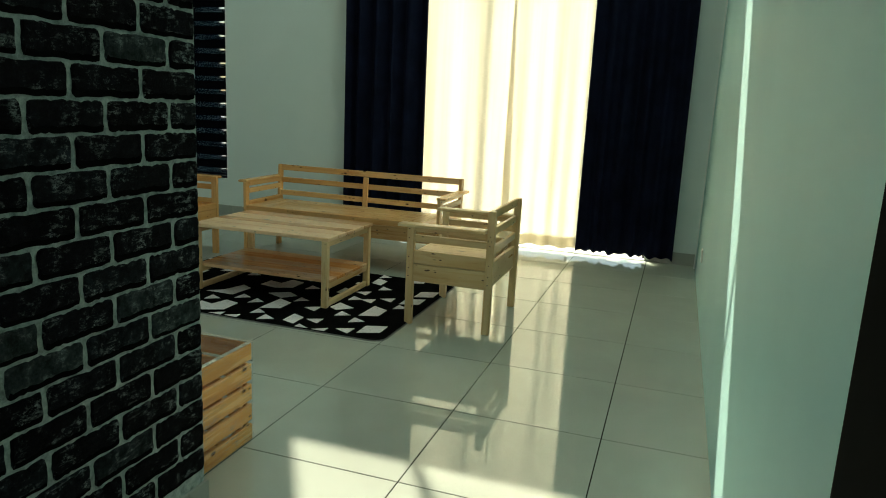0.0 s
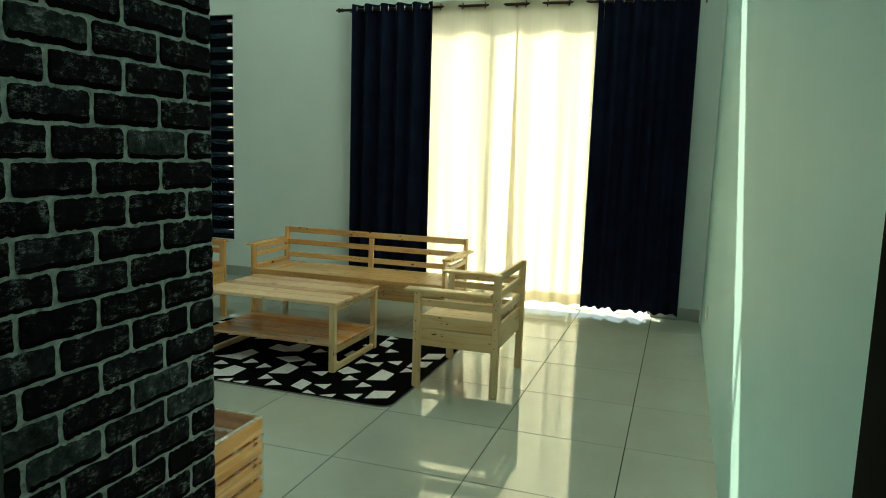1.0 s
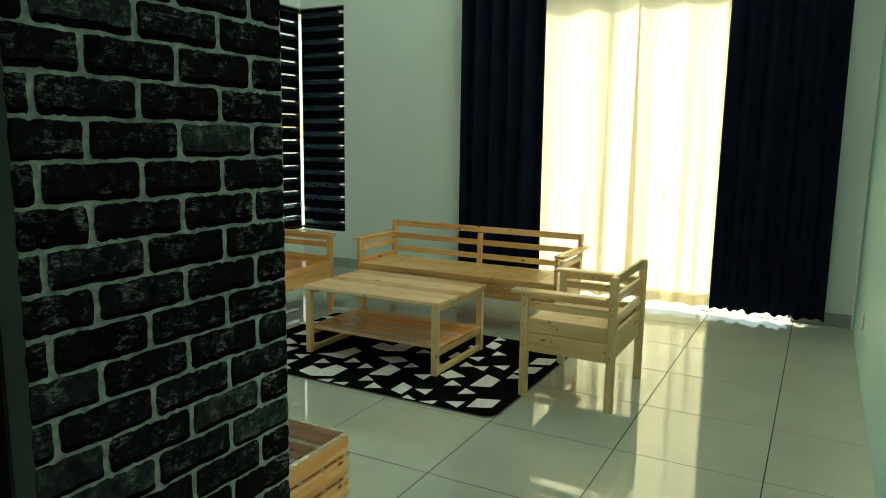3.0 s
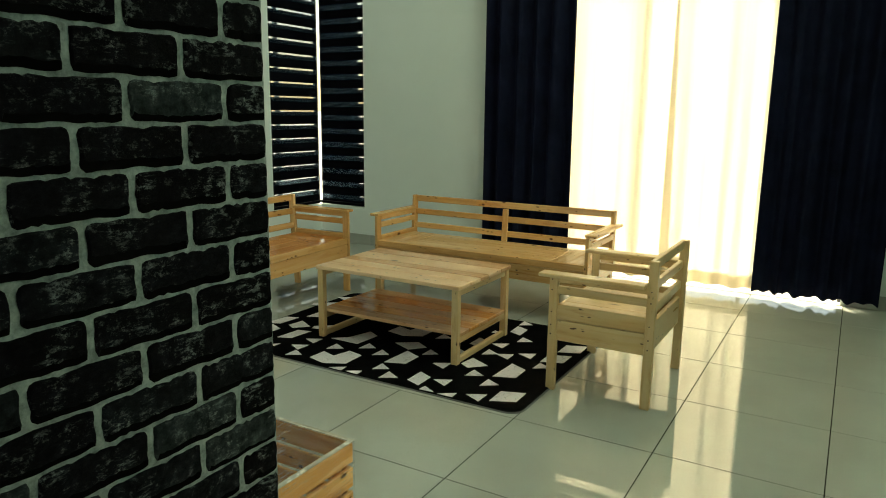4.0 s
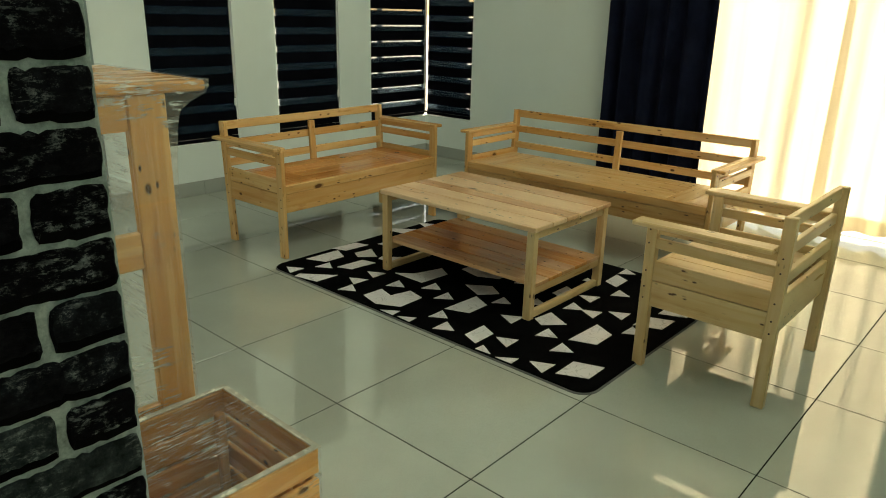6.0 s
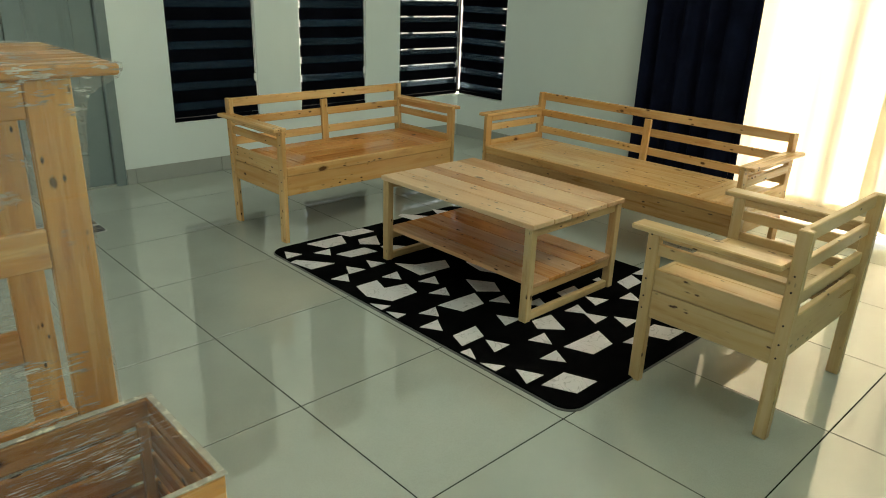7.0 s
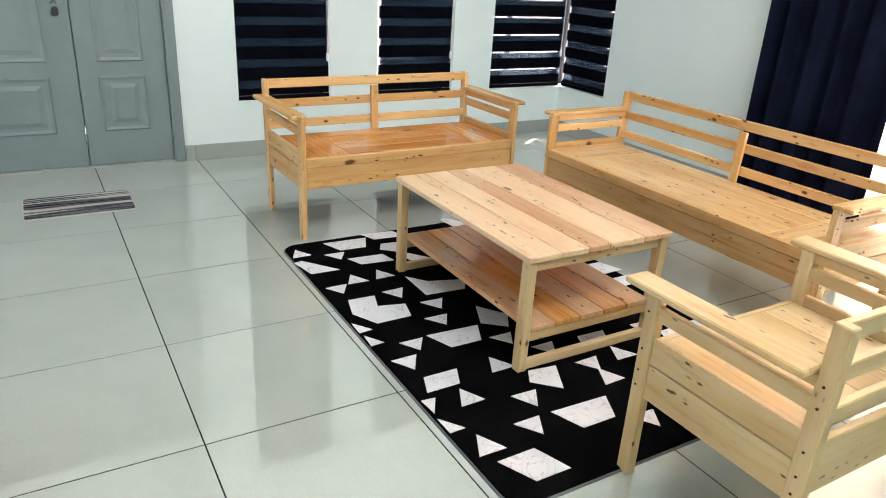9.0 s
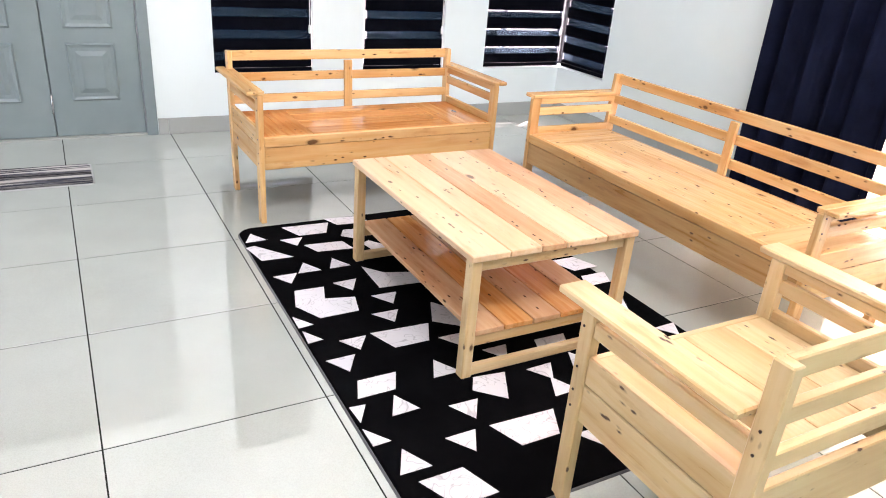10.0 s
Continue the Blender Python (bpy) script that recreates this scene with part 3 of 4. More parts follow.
# ---- roller blinds of alternating bands ----


def zebra_blind(axis, wall, u0, u1, side, first, slit=0.0, slits=None, lead=0.0, gap=0.022, low=0.66, group="striped roller blinds"):
    """Black bands with dark mesh between, a second layer behind that leaves slits of light, a bottom bar and a head box."""
    ob = empty("roller_blind", pose(0, 0, 0), "black and dark grey banded double roller blind, let down", "blind", group)
    z0, z1, pitch, sheer = SILL + 0.012, HEAD - 0.03, 0.132, 0.050

    def strip(nm, a, b, lo, hi, depth, m, thick=0.003, parent=None):
        p, q = (a, wall + depth - thick / 2, lo), (b, wall + depth + thick / 2, hi)
        if axis == "y":
            p, q = (wall + depth - thick / 2, a, lo), (wall + depth + thick / 2, b, hi)
        return slab(nm, p, q, m, parent=parent or ob, bevel=0.0008 if thick > 0.002 else 0.0)

    bar = strip("bottom_bar", u0 - 0.003, u1 + 0.003, z0 - 0.009, z0 + 0.016, side * 0.006, BAND, 0.018)
    strip("bar_edge", u0 - 0.002, u1 + 0.002, z0 + 0.0162, z0 + 0.0195, side * 0.001, ALU, 0.010, bar)
    for a, b in ((u0 - 0.0065, u0 - 0.0032), (u1 + 0.0032, u1 + 0.0065)):
        strip("end_cap", a, b, z0 - 0.010, z0 + 0.018, side * 0.006, WHITE_PLASTIC, 0.019, bar)
    low_edge, top = z0 + 0.020, first
    while low_edge < z1 - 0.02:
        strip("band", u0, u1, low_edge, min(top - sheer, z1), 0.0, BAND)
        if top < z1:
            strip("mesh", u0 + 0.0005, u1 - 0.0005, top - sheer, top, 0.0, MESH, 0.0012)
            lo, hi = top - sheer - 0.014, top + 0.012
            if slit:
                a, b = slits
                strip("back_band", u0 + lead, a, lo, hi, side * gap, BAND)
                strip("back_band", a, b, lo, hi - 0.012 - slit, side * gap, BAND)
                strip("back_band", b, u1, lo, hi, side * gap, BAND)
            else:
                strip("back_band", u0 + lead, u1, lo, hi, side * gap, BAND)
        low_edge, top = top, top + pitch
    strip("head_box", u0 - 0.004, u1 + 0.004, z1, HEAD - 0.002, side * 0.012, BAND, 0.05)
    end = u1 - 0.012
    out = wall - side * 0.012
    p, q = ((out, end, low), (out, end, z1)) if axis == "y" else ((end, out, low), (end, out, z1))
    cord = part("pull_cord", rod_bm(p, q, 0.0022, 6), WHITE_PLASTIC, ob)
    part("cord_weight", lathe_bm([(0.003, 0.0), (0.008, 0.006), (0.009, 0.030), (0.007, 0.050), (0.003, 0.056)], 10), WHITE_PLASTIC, cord, place=pose(p[0], p[1], low - 0.052), smooth=True)
    return ob


zebra_blind("y", LEFT - 0.012, WIN_1[0] + 0.002, WIN_1[1] - 0.008, -1, 0.494, gap=0.007)
zebra_blind("y", LEFT - 0.012, WIN_2[0] + 0.010, WIN_2[1] - 0.008, -1, 0.493, lead=0.022, gap=0.016)
zebra_blind("y", LEFT - 0.05, CORNER_Y + 0.010, FAR + 0.025, -1, 0.514, 0.014, (5.872, FAR + 0.002))
zebra_blind("x", FAR + 0.055, LEFT - 0.036, CORNER_X - 0.010, 1, 0.468, 0.014, (-4.615, CORNER_X - 0.018), lead=-0.035, gap=0.045, low=0.80)

# ---- curtains ----
ROD_Y, ROD_Z = 6.43, 2.60


def curtain(name, x0, x1, waves, amp, z_low, material, label, phase=0.0, hem=0.0, skew=0.0):
    """A pleated hanging with eyelets: folds are regular at the rod and loosen towards the hem."""
    ob = empty(name, pose(0, 0, 0), label, "curtain", "window curtains")
    rnd = random.Random(int(1000 * (x0 + 9)))
    jit = [rnd.uniform(-1, 1) for _ in range(waves * 2 + 4)]
    cols, rows = waves * 24, 26
    z_top = ROD_Z + 0.045

    def at(u, v):
        z = z_low + (z_top - z_low) * v
        loose = 1 - v
        s = u * waves
        i = int(s)
        f = s - i
        j = jit[i] * (1 - f) + jit[i + 1] * f
        a = amp * (0.85 + (0.18 + 0.25 * loose) * j)
        y = ROD_Y + a * math.sin(2 * math.pi * s + phase + 0.9 * loose * j) + 0.012 * loose * math.sin(5.1 * math.pi * s + 3 * j)
        x = x0 + (x1 - x0) * u + 0.016 * loose * math.sin(2 * math.pi * s * 0.5 + j) + skew * loose * u
        z += 0.009 * loose ** 6 * math.sin(4 * math.pi * s + 2 * j)
        return Vector((x, y, z))

    bm = bmesh.new()
    grid = [[bm.verts.new(at(c / cols, r / rows)) for c in range(cols + 1)] for r in range(rows + 1)]
    for r in range(rows):
        for c in range(cols):
            bm.faces.new((grid[r][c], grid[r][c + 1], grid[r + 1][c + 1], grid[r + 1][c]))
    panel = part("panel", bm, material, ob, smooth=True)
    if hem:
        for nm, lo, hi in (("hem", 0.0, hem / (z_top - z_low)), ("heading", 1 - 0.10 / (z_top - z_low), 1.0)):
            bm = bmesh.new()
            rows2 = 3
            g = [[bm.verts.new(at(c / cols, lo + (hi - lo) * r / rows2) + Vector((0, 0.006, 0))) for c in range(cols + 1)] for r in range(rows2 + 1)]
            for r in range(rows2):
                for c in range(cols):
                    bm.faces.new((g[r][c], g[r][c + 1], g[r + 1][c + 1], g[r + 1][c]))
            part(nm, bm, material, panel, smooth=True)
    for k in range(waves * 2):
        u = (k * math.pi - phase) / (2 * math.pi * waves)
        if 0.01 < u < 0.99:
            p = at(u, (ROD_Z - z_low) / (z_top - z_low))
            part("eyelet", ring_bm(0.025, 0.005), CHROME if material is BLACK_CLOTH else BRONZE, panel, place=Matrix.Translation((p.x, ROD_Y, ROD_Z)) @ pose(0, 0, 0, 0, 0, 30), smooth=True)
    return ob


curtain("curtain", -3.105, -2.325, 5, 0.050, 0.052, BLACK_CLOTH, "heavy black eyelet curtain hanging to the floor", -1.2)
curtain("curtain", -0.888, -0.105, 5, 0.050, 0.050, BLACK_CLOTH, "heavy black eyelet curtain hanging to the floor", -1.3)
curtain("sheer_curtain", -2.383, -1.570, 2, 0.026, 0.055, SHEER, "sheer cream voile curtain glowing with daylight", 1.3, 0.10, 0.05)
curtain("sheer_curtain", -1.574, -0.842, 2, 0.026, 0.055, SHEER, "sheer cream voile curtain glowing with daylight", 1.9, 0.10)

curtain_rod = empty("curtain_rod", pose(0, 0, 0), "dark bronze curtain rod with turned finials", "curtain rod")
part("rod", rod_bm((-3.215, ROD_Y, ROD_Z), (0.0, ROD_Y, ROD_Z), 0.0125, 14), BRONZE, curtain_rod, smooth=True)
FINIAL = [(0.0125, 0.0), (0.018, 0.004), (0.018, 0.012), (0.010, 0.018), (0.016, 0.026), (0.022, 0.038), (0.018, 0.050), (0.009, 0.060), (0.010, 0.066), (0.004, 0.074)]
part("finial", lathe_bm(FINIAL), BRONZE, curtain_rod, place=pose(0.0, ROD_Y, ROD_Z, 0, 90, 0), smooth=True)
part("finial", lathe_bm(FINIAL), BRONZE, curtain_rod, place=pose(-3.215, ROD_Y, ROD_Z, 0, -90, 0), smooth=True)
for x in (-3.14, -1.58, -0.06):
    part("bracket", rod_bm((x, ROD_Y, ROD_Z - 0.016), (x, FAR, ROD_Z - 0.016), 0.007, 10), BRONZE, curtain_rod)

# ---- pine seats ----


def slatted_seat(name, place, length, label, category, arm=0.578, seat=0.40, deep=0.50, lean=0.075, tall=0.672, centre=True, along=True, out=0.045, inner=0.030, nose=0.0, wood=None, boards=None, face=None, leg=0.024, thick=0.050, short_arm=False):
    """A bench-like seat: local x along its length, front at y = 0, back at y = deep, leaning back at the top."""
    ob = empty(name, place, label, category, "slatted pine seats")
    L, T = length, tall
    wood = wood or PINE
    boards = boards or (WARM, WARM)
    lw, ld = leg, thick
    shear = Matrix.Identity(4)
    shear[1][2] = lean / T
    ap0, ap1 = seat - 0.148, seat - 0.048
    for x in (0.0, L - lw):
        plank("front_leg", ob, (x, 0, 0), (x + lw, ld, arm - 0.018), "z", wood)
    for x in (0.0, L - lw):
        plank("back_leg", ob, (x, deep - ld, 0), (x + lw, deep, T), "z", wood, tilt=shear)
    for side in (0, 1):
        x0, x1 = (-out, inner) if side == 0 else (L - inner, L + out)
        stop = deep + lean * arm / T - (ld + 0.004 if short_arm else 0.002)
        if not short_arm:  # the board passes outside the back leg
            x0, x1 = (x0, -0.001) if side == 0 else (L + 0.001, x1)
            lo, hi = (0.0, inner) if side == 0 else (L - inner, L)
            plank("armrest_inner", ob, (lo, -nose, arm - 0.018), (hi, deep + lean * arm / T - ld - 0.004, arm), "y", wood, 0.003)
        plank("armrest", ob, (x0, -nose, arm - 0.018), (x1, stop, arm), "y", wood, 0.004)
        xi = 0.004 if side == 0 else L - lw + 0.004
        for nm, a, b in (("side_rail", arm - 0.048, arm - 0.019), ("side_slat", arm - 0.104, arm - 0.065), ("side_board", ap1 + 0.003, seat + 0.030), ("side_apron", ap0, ap1)):
            off = lean * (a + b) / 2 / T
            plank(nm, ob, (xi, ld - 0.002, a), (xi + 0.020, deep - ld + off + 0.002, b), "y", wood)
    for nm, a, b in (("top_rail", T - 0.047, T - 0.001), ("back_slat", T - 0.146, T - 0.104), ("back_slat", T - 0.251, T - 0.209), ("back_apron", ap0, ap1 + 0.04)):
        plank(nm, ob, (lw - 0.002, deep - 0.044, a), (L - lw + 0.002, deep - 0.022, b), "x", wood, tilt=shear)
    for x in (-0.0006, L + 0.0006):  # screw heads where the rails meet the legs
        for z in (arm - 0.034, arm - 0.085, seat - 0.010, ap0 + 0.030, ap0 + 0.075):
            for y in (ld * 0.36, deep - ld * 0.55 + lean * z / T):
                part("screw", rod_bm((x - 0.0012, y, z), (x + 0.0012, y, z), 0.0033, 8), BRONZE, ob)
    if centre:
        plank("centre_post", ob, (L / 2 - 0.021, deep - 0.065, ap1), (L / 2 + 0.021, deep - 0.045, T - 0.048), "z", wood, tilt=shear)
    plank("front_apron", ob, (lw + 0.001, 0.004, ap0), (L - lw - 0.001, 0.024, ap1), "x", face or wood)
    plank("seat_front", ob, (lw + 0.001, 0.002, ap1 + 0.002), (L - lw - 0.001, 0.022, seat - 0.001), "x", wood)
    back = deep + lean * seat / T - 0.060
    if along:  # two boards across at each end, long boards between them
        end, n = 0.115, 4
        for k in range(2):
            for x in (0.026 + end * k, L - 0.026 - end * (k + 1)):
                plank("seat_board", ob, (x, 0.0225, seat - 0.020), (x + end - 0.0015, back, seat), "y", boards[0], 0.0025)
        edge = 0.026 + 2 * end
        for k in range(n):
            a, b = 0.0225 + (back - 0.0225) * k / n, 0.0225 + (back - 0.0225) * (k + 1) / n - 0.0018
            plank("seat_board", ob, (edge, a, seat - 0.020), (L - edge - 0.0015, b, seat), "x", boards[k % 2], 0.0025)
    else:
        n = 4
        for k in range(n):
            a, b = lw + 0.001 + (L - 2 * lw - 0.002) * k / n, lw + 0.001 + (L - 2 * lw - 0.002) * (k + 1) / n - 0.0015
            plank("seat_board", ob, (a, 0.0225, seat - 0.020), (b, back, seat), "y", wood, 0.0015)
    return ob


slatted_seat("sofa", pose(-3.295, 5.060, 0), 1.61, "long honey pine slatted sofa, bare boards, beside the curtains", "sofa", arm=0.580, seat=0.388, tall=0.668, boards=(BUFF, BUFF), face=SHADED_BROWN)
slatted_seat("loveseat", pose(-3.434, 3.757, 0, 0, 0, 91.3), 1.225, "two-seat honey pine slatted bench with armrests, no cushions", "sofa", arm=0.603, tall=0.682)
slatted_seat("armchair", pose(-1.512, 4.631, 0, 0, 0, -90), 0.643, "pale pine slatted armchair, bare boards, at the rug's edge", "armchair", arm=0.582, deep=0.494, lean=0.006, tall=0.686, centre=False, along=False, out=0.044, inner=0.031, nose=0.041, wood=PALE, leg=0.030, thick=0.042, short_arm=True)

# ---- coffee table ----
table = empty("coffee_table", pose(-2.95, 4.0, 0), "low pine plank coffee table with a slatted shelf, on the rug", "coffee table")
TL, TW, TH = 0.945, 0.63, 0.436
RUG_H = 0.010
edge = 0.0
for share, wood in ((0.21, CREAM), (0.18, CREAM), (0.15, ROSE), (0.25, CREAM), (0.21, ROSE)):
    plank("top_board", table, (0, TW * edge, TH - 0.022), (TL, TW * (edge + share) - 0.0018, TH), "x", wood, 0.003)
    edge += share
for x in (0.008, TL - 0.046):
    for y in (0.006, TW - 0.042):
        plank("leg", table, (x, y, RUG_H), (x + 0.038, y + 0.036, TH - 0.023), "z", PALE)
    plank("end_rail", table, (x + 0.006, 0.043, TH - 0.060), (x + 0.030, TW - 0.043, TH - 0.023), "y", PALE)
    plank("foot_rail", table, (x + 0.006, 0.043, RUG_H), (x + 0.030, TW - 0.043, RUG_H + 0.034), "y", PALE)
    plank("shelf_rail", table, (x + 0.006, 0.043, 0.118), (x + 0.030, TW - 0.043, 0.155), "y", PALE)
for k in range(5):
    a = 0.044 + (TW - 0.088) * k / 5
    plank("shelf_board", table, (0.012, a, 0.1555), (TL - 0.012, a + (TW - 0.088) / 5 - 0.004, 0.175), "x", WARM if k % 2 else ROSE, 0.002)

# ---- rug ----
RX0, RX1, RY0, RY1 = -3.385, -1.495, 3.630, 4.930


def rounded_slab(x0, x1, y0, y1, r, z0, z1, edge=0.004, n=6):
    bm = bmesh.new()
    loops = []
    for inset, z in ((0.0, z0), (0.0, z1 - edge), (edge, z1)):
        ring = []
        for cx, cy, a0 in ((x1 - r, y1 - r, 0), (x0 + r, y1 - r, 90), (x0 + r, y0 + r, 180), (x1 - r, y0 + r, 270)):
            for k in range(n + 1):
                a = radians(a0 + 90 * k / n)
                ring.append(bm.verts.new((cx + (r - inset) * math.cos(a), cy + (r - inset) * math.sin(a), z)))
        loops.append(ring)
    for a, b in zip(loops, loops[1:]):
        for k in range(len(a)):
            bm.faces.new((a[k], a[(k + 1) % len(a)], b[(k + 1) % len(b)], b[k]))
    bm.faces.new(loops[-1])
    bm.faces.new(loops[0][::-1])
    return bm


rug = empty("rug", pose(0, 0, 0), "black rug with white angular patches and rounded corners", "rug")
part("binding", rounded_slab(RX0 - 0.006, RX1 + 0.006, RY0 - 0.006, RY1 + 0.006, 0.075, 0.0005, 0.006), RUG_EDGE, rug)
part("base", rounded_slab(RX0, RX1, RY0, RY1, 0.07, 0.001, RUG_H), RUG_BLACK, rug)
PATCH = {  # outlines round the patch's middle, along the rug and across it
    ">": ((-0.026, -0.051), (0.054, 0.002), (-0.028, 0.049)),
    "<": ((-0.060, -0.002), (0.030, -0.047), (0.028, 0.048)),
    "T": ((-0.057, -0.110), (0.054, -0.066), (0.054, 0.064), (-0.050, 0.112)),
    "P": ((-0.058, -0.089), (0.058, -0.040), (0.057, 0.087), (-0.058, 0.043)),
    "Q": ((-0.041, -0.047), (0.043, -0.080), (0.042, 0.043), (-0.042, 0.082)),
    "H": ((-0.116, -0.080), (0.007, -0.112), (0.113, -0.057), (0.112, 0.094), (0.011, 0.118), (-0.013, 0.004), (-0.112, 0.031)),
    "U": ((-0.121, -0.095), (0.072, -0.098), (0.090, 0.084), (0.002, 0.136), (-0.043, -0.029)),
    "K": ((-0.068, -0.055), (0.071, -0.030), (0.078, 0.106), (-0.080, -0.020)),
    "D": ((-0.109, -0.010), (0.020, -0.071), (0.089, 0.011), (0.000, 0.071)),
    "V": ((0.010, -0.066), (0.085, 0.017), (-0.041, 0.082), (-0.054, -0.034)),
    "W": ((-0.049, -0.100), (0.033, -0.064), (0.048, 0.093), (-0.037, 0.072)),
    "s": ((-0.053, -0.017), (0.029, -0.019), (0.024, 0.035)),
    "e": ((-0.026, -0.016), (0.052, -0.015), (-0.026, 0.030)),
}
PATTERN = (  # one character for each 25 mm of the rug, from its near edge back
    "",
    "...................................s...s................e....s",
    ".....<.....K",
    ".....................>........................>...................<",
    "",
    "....................................................Q",
    "..............................H...........>..............<.............P",
    "...................<",
    "........>",
    "",
    ".................................................................>",
    "..........................>",
    "....T..............<",
    "............W........................>.....T................>",
    "....................................................<",
    "................................>",
    "",
    "",
    ".........................................................V........T",
    "........V.................U...................>",
    "..W",
    "...............K........................D",
    "",
    "...................................................>",
    "......................................................................>",
    "",
    ".........................................................>...<",
    "",
    ".................>",
    ".................................................................<",
    ".......T..........................H........>...........................P",
    "....................................................Q",
    ".........................................................<",
    "",
    "",
    "......................>",
    "",
    ".K",
    "..............T.............................................>...........P",
    "",
    "...............................>.........T..........e",
    "",
    "",
    "",
    "........................................................Q",
    "..<................>",
    "",
    "",
    "..........P...................................>",
    "",
    "................................P.....Q................>.........P",
    "",
)
rnd = random.Random(4)
for j, line in enumerate(PATTERN):
    for i, kind in enumerate(line):
        if kind == ".":
            continue
        size = 0.98
        bm = bmesh.new()
        lo = [bm.verts.new((size * u + rnd.uniform(-0.003, 0.003), size * v + rnd.uniform(-0.003, 0.003), 0)) for u, v in PATCH[kind]]
        hi = [bm.verts.new((*(p.co.xy * 0.985), 0.0018)) for p in lo]
        n = len(lo)
        for k in range(n):
            bm.faces.new((lo[k], lo[(k + 1) % n], hi[(k + 1) % n], hi[k]))
        bm.faces.new(hi)
        part("patch", bm, RUG_WHITE, rug, place=pose(RX0 + 0.025 * i, RY0 + 0.025 * j, RUG_H - 0.0003))

# ---- door mat ----
door_mat = empty("door_mat", pose(-4.345, 2.86, 0), "small grey striped woven door mat on the tiles", "door mat")
part("edging", rounded_slab(-0.171, 0.171, -0.261, 0.261, 0.03, 0.0003, 0.005), MAT_EDGE, door_mat, "pale frayed edging")
part("weave", rounded_slab(-0.165, 0.165, -0.255, 0.255, 0.02, 0.0005, 0.007), STRIPES, door_mat)

# ---- wrapped crate and cabinet ----
crate = empty("crate", pose(-1.874, 2.06, 0), "slatted pine crate wrapped in clear stretch film", "crate")
CL, CW, CH = 0.378, 0.400, 0.373
for x in (0.014, CL - 0.044):
    for y in (0.014, CW - 0.044):
        plank("corner_post", crate, (x, y, 0.0), (x + 0.022, y + 0.022, CH - 0.05), "z", HONEY)
for k in range(5):
    a = 0.004 + k * 0.0765
    b = a + 0.0625
    plank("slat", crate, (0, 0, a), (0.013, CW, b), "y", HONEY)
    plank("slat", crate, (CL - 0.013, 0, a), (CL, CW, b), "y", HONEY)
    plank("slat", crate, (0.0135, 0, a), (CL - 0.0135, 0.013, b), "x", HONEY)
    plank("slat", crate, (0.0135, CW - 0.013, a), (CL - 0.0135, CW, b), "x", HONEY)
for k in range(4):
    plank("base_board", crate, (0.014, 0.045 + 0.075 * k, 0.020), (CL - 0.014, 0.11 + 0.075 * k, 0.033), "x", HONEY)
bm = bmesh.new()
vs = [[bm.verts.new((x, y, z)) for x, y in ((-0.003, -0.003), (CL + 0.003, -0.003), (CL + 0.003, CW + 0.003), (-0.003, CW + 0.003))] for z in (0.0, CH + 0.003)]
for k in range(4):
    bm.faces.new((vs[0][k], vs[0][(k + 1) % 4], vs[1][(k + 1) % 4], vs[1][k]))
part("film_wrap", bm, FILM, crate, "clear creased stretch film")
bm = bmesh.new()
N = 14
g = [[bm.verts.new((-0.003 + (CL + 0.006) * i / N, -0.003 + (CW + 0.006) * j / N, CH + 0.003 - 0.010 * math.sin(math.pi * i / N) * math.sin(math.pi * j / N))) for i in range(N + 1)] for j in range(N + 1)]
for j in range(N):
    for i in range(N):
        bm.faces.new((g[j][i], g[j][i + 1], g[j + 1][i + 1], g[j + 1][i]))
part("film_top", bm, FILM_TOP, crate, "taut film tinted to darken the crate below, with painted bright creases", smooth=True)
for lo, hi in (((-0.004, -0.004), (0.012, CW + 0.004)), ((CL - 0.012, -0.004), (CL + 0.004, CW + 0.004)), ((0.012, -0.004), (CL - 0.012, 0.012)), ((0.012, CW - 0.012), (CL - 0.012, CW + 0.004))):
    part("film_edge", box_bm(hi[0] - lo[0], hi[1] - lo[1], 0.004, 0.0015), FILM_EDGE, crate, "bunched whitish film over the rim", pose((lo[0] + hi[0]) / 2, (lo[1] + hi[1]) / 2, CH + 0.0045))

cabinet = empty("cabinet", pose(-2.43, 2.052, 0), "pine cabinet frame with an overhanging top, wrapped in stretch film", "cabinet")
KD, KW, KH = 0.515, 0.353, 1.124
for x in (0.0, KD - 0.025):
    for y in (0.0, KW - 0.087):
        plank("stile", cabinet, (x, y, 0.0), (x + 0.025, y + 0.087, KH - 0.025), "z", HONEY)
    for z, h in ((0.27, 0.10), (0.715, 0.085), (KH - 0.10, 0.074)):
        plank("rail", cabinet, (x + 0.003, 0.088, z), (x + 0.023, KW - 0.088, z + h), "y", HONEY)
for y in (0.004, KW - 0.024):
    for z in (0.06, KH - 0.10):
        plank("side_rail", cabinet, (0.026, y, z), (KD - 0.026, y + 0.020, z + 0.07), "x", HONEY)
plank("top", cabinet, (-0.012, -0.03, KH - 0.024), (KD + 0.010, KW + 0.092, KH), "y", HONEY, 0.005)
bm = bmesh.new()
rings = []
for out, z in ((0.004, KH - 0.26), (0.010, KH - 0.17), (0.016, KH - 0.10), (0.026, KH - 0.062), (0.050, KH - 0.044), (0.086, KH - 0.028), (0.096, KH - 0.012), (0.096, KH + 0.002), (0.080, KH + 0.004)):
    ox, oy = min(0.016, 0.006 + out * 0.2), out
    rings.append([bm.verts.new((x, y, z)) for x, y in ((-ox, -oy * 0.4), (KD + ox, -oy * 0.4), (KD + ox, KW + oy), (-ox, KW + oy))])
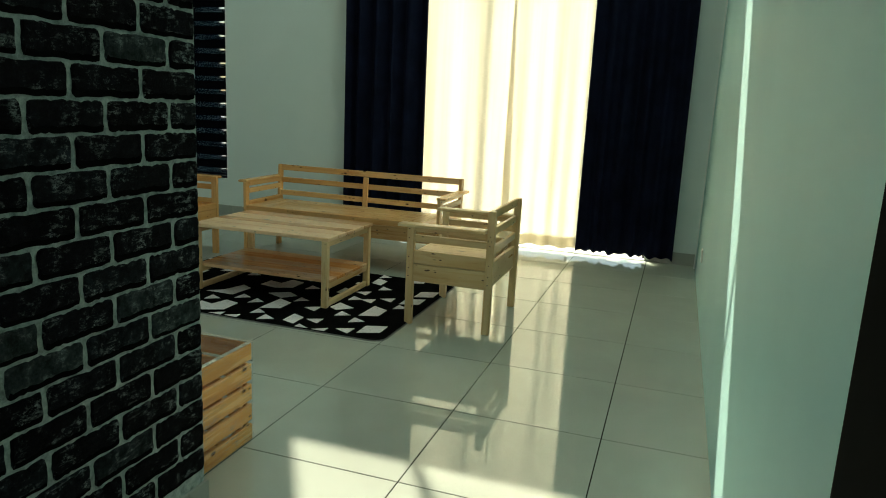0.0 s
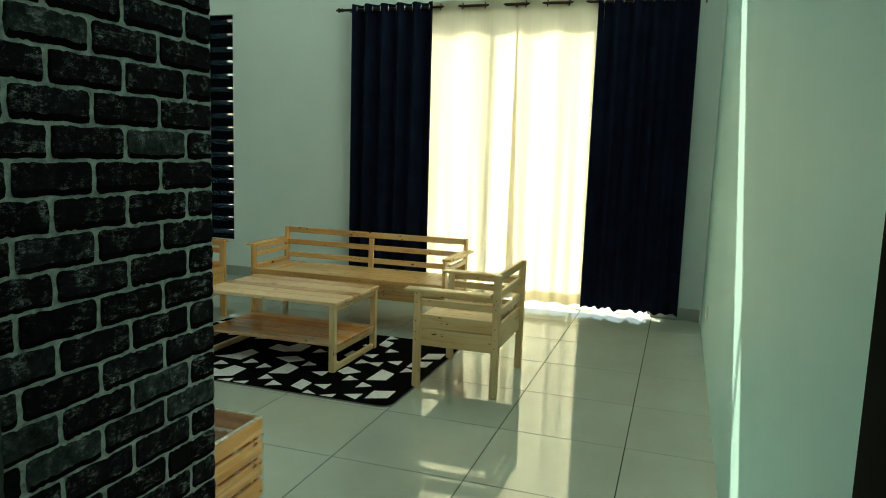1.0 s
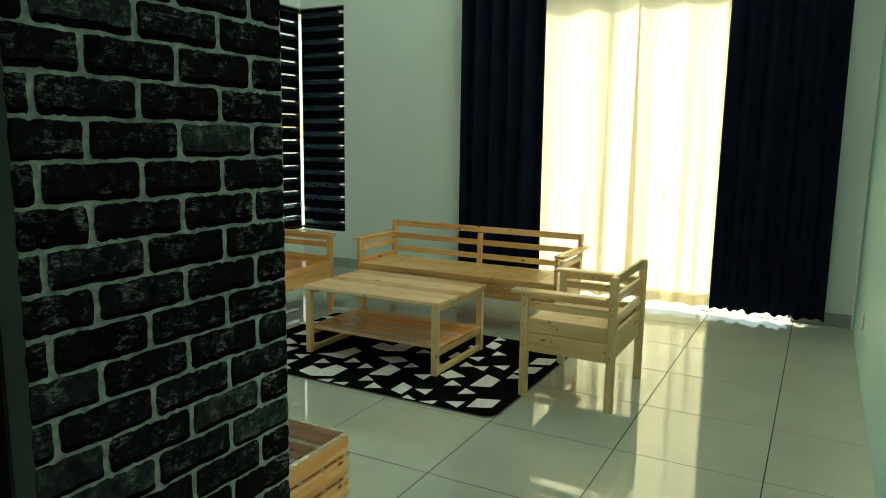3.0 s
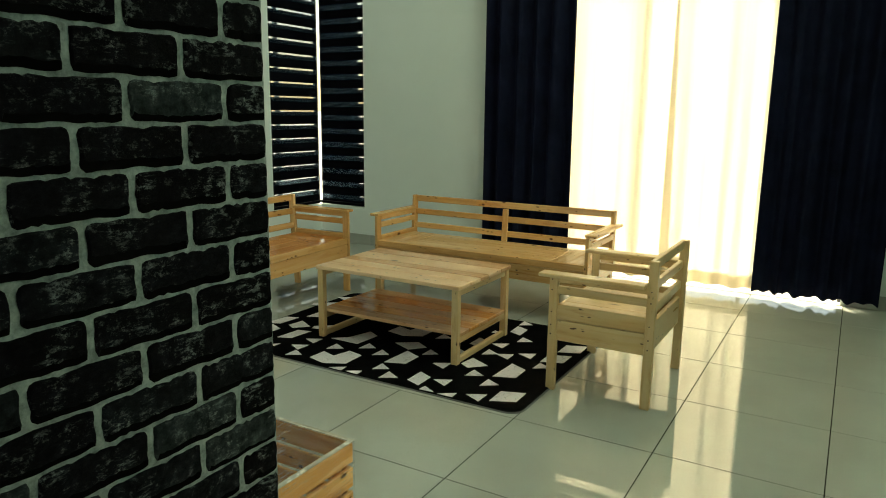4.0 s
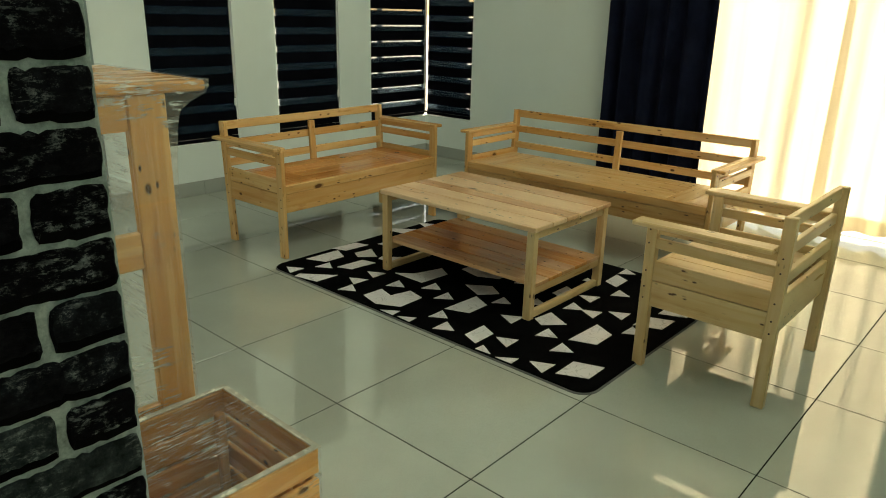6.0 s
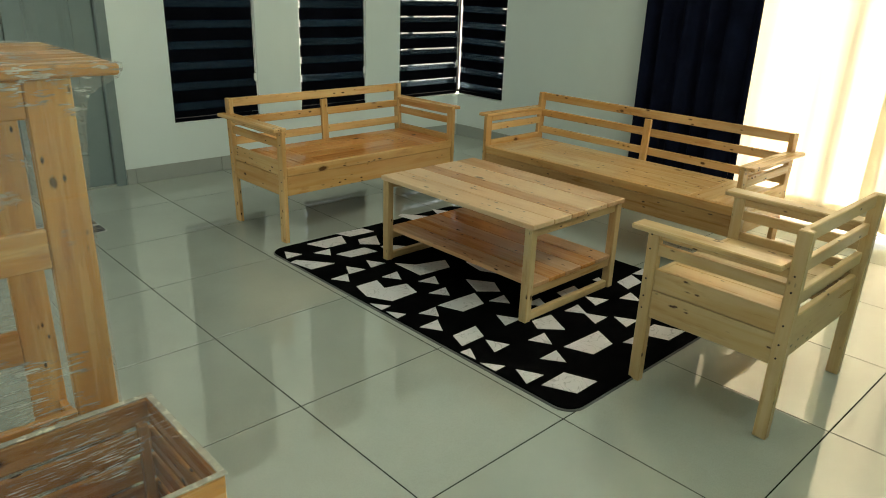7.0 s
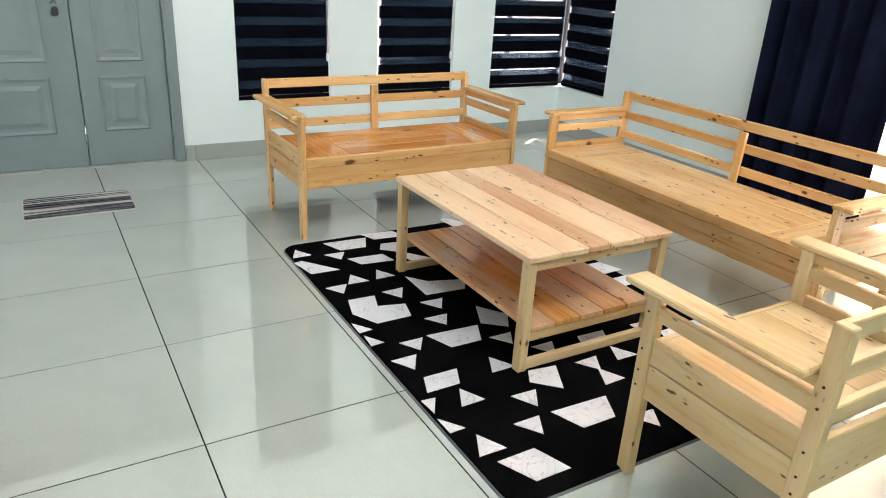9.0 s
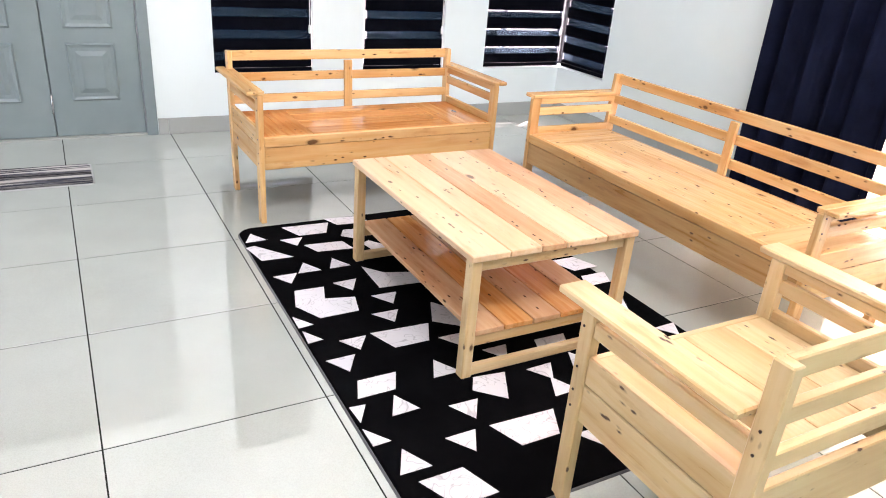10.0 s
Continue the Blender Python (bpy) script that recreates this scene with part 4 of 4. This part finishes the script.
for a, b in zip(rings, rings[1:]):
    for k in range(4):
        bm.faces.new((a[k], a[(k + 1) % 4], b[(k + 1) % 4], b[k]))
bm.faces.new(rings[-1])
part("film_hood", bm, FILM_HOOD, cabinet, "hazy film stretched over the overhanging top")
part("film", box_bm(KD + 0.012, KW + 0.012, KH - 0.265, 0.005), FILM_TALL, cabinet, "clear creased stretch film", pose(KD / 2, KW / 2, (KH - 0.265) / 2))

# ---- small wall fittings ----
socket = empty("wall_socket", pose(RIGHT, 5.39, 0.31), "white plastic wall socket plate", "socket")
plate = part("plate", box_bm(0.010, 0.086, 0.086, 0.003), WHITE_PLASTIC, socket, place=pose(-0.005, 0, 0))
part("rocker", box_bm(0.004, 0.02, 0.014, 0.001), WHITE_PLASTIC, plate, place=pose(-0.006, 0.02, 0.02))
trunking = slab("cable_trunking", (RIGHT - 0.012, 6.42, 0.0), (RIGHT, 6.45, TOP), WHITE_PLASTIC, "thin white strip up the right wall near the far corner", "cable trunking", bevel=0.002)

# ---- floor ----
floor = empty("floor", pose(0, 0, 0), "large polished grey-green porcelain floor tiles", "floor", "", "structure")
slab("bed", (LEFT - 0.22, BACK - 0.2, -0.1), (1.8, FAR + 0.22, -0.0013), GROUT, parent=floor)
tile_bm = box_bm(0.5957, 0.5957, 0.010, 0.0006)
tile_mesh = to_mesh("tile", tile_bm, TILE)
for i in range(-6, 5):
    for j in range(-9, 7):
        x, y = -1.2 + 0.6 * i, 3.3 + 0.6 * j
        if x < LEFT - 0.35 or y > FAR + 0.5:
            continue
        t = new("tile", tile_mesh)
        t.matrix_basis = Matrix.Translation((x, y, -0.005)) @ pose(0, 0, 0, 0, 0, 90 * ((i * 7 + j * 3) % 4))
        t.parent = floor

# ---- bricks of the pier ----
rnd = random.Random(11)
COURSE, BRICK_L, JOINT, BED_JOINT = 0.0775, 0.2135, 0.015, 0.0078


def brick_mesh(length, seed):
    """A worn face brick with a wavering outline, soft edges and a lower lip blackened as a printed shadow."""
    r = random.Random(seed)
    bm = bmesh.new()
    h = COURSE - BED_JOINT
    n, m = max(4, round(length / 0.010)), 6
    outline = []
    for k in range(n):
        outline.append((-length / 2 + length * k / n, -h / 2, True))
    for k in range(m):
        outline.append((length / 2, -h / 2 + h * k / m, k == 0))
    for k in range(n):
        outline.append((length / 2 - length * k / n, h / 2, False))
    for k in range(m):
        outline.append((-length / 2, h / 2 - h * k / m, False))
    soft = 0.006
    wob = []
    ph = [r.uniform(0, 6.28) for _ in range(4)]
    for u, v, low in outline:
        cu = max(0.0, abs(u) - (length / 2 - soft)) / soft
        cv = max(0.0, abs(v) - (h / 2 - soft)) / soft
        cut = 0.0022 * cu * cv
        wave = 0.0012 * math.sin(43 * u + ph[0] + 2 * (v > 0)) + 0.0008 * math.sin(91 * u + ph[1] + 3 * (v > 0))
        chip = 0.0035 if r.random() < 0.07 else 0.0
        wob.append((u - math.copysign(cut, u) + 0.0012 * math.sin(120 * v + ph[2] + (u > 0)) + r.uniform(-0.0008, 0.0008), v - math.copysign(cut + chip, v) + wave + r.uniform(-0.0009, 0.0009), low))
    lip = r.uniform(0.010, 0.016)
    rings = []
    for step, d in ((0, -0.002), (1, 0.0015), (2, 0.0052)):
        ring = []
        for u, v, low in wob:
            if step == 2:
                u -= math.copysign(0.003, u)
                v += lip + r.uniform(-0.002, 0.002) if low else (-0.0025 if v > 0 else 0.0)
                v = max(v, -h / 2 + lip - 0.002)
            ring.append(bm.verts.new((d, u, v)))
        rings.append(ring)
    for i, (a, b) in enumerate(zip(rings, rings[1:])):
        for k in range(len(a)):
            f = bm.faces.new((a[k], a[(k + 1) % len(a)], b[(k + 1) % len(b)], b[k]))
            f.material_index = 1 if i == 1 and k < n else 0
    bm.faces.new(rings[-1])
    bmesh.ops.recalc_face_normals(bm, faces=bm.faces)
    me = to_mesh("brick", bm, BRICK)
    me.materials.append(SHADOW_LIP)
    return me


BRICK_MESHES = {}
for row in range(-16, 22):
    z = 1.324 + COURSE * row
    if z < 0.12 or z > 3.0:
        continue
    start = 1.413 - BRICK_L if row % 2 else 1.510 - BRICK_L
    y = start
    while y < PIER_Y1:
        a, b = max(y + JOINT / 2, PIER_Y0 + 0.036), min(y + BRICK_L - JOINT / 2, PIER_Y1 - 0.004)
        if b - a > 0.02:
            key = (round(b - a, 3), rnd.randrange(4))
            if key not in BRICK_MESHES:
                BRICK_MESHES[key] = brick_mesh(b - a, len(BRICK_MESHES))
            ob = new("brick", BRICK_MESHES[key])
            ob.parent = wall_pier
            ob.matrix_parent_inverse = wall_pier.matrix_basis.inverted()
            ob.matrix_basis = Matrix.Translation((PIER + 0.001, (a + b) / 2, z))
        y += BRICK_L
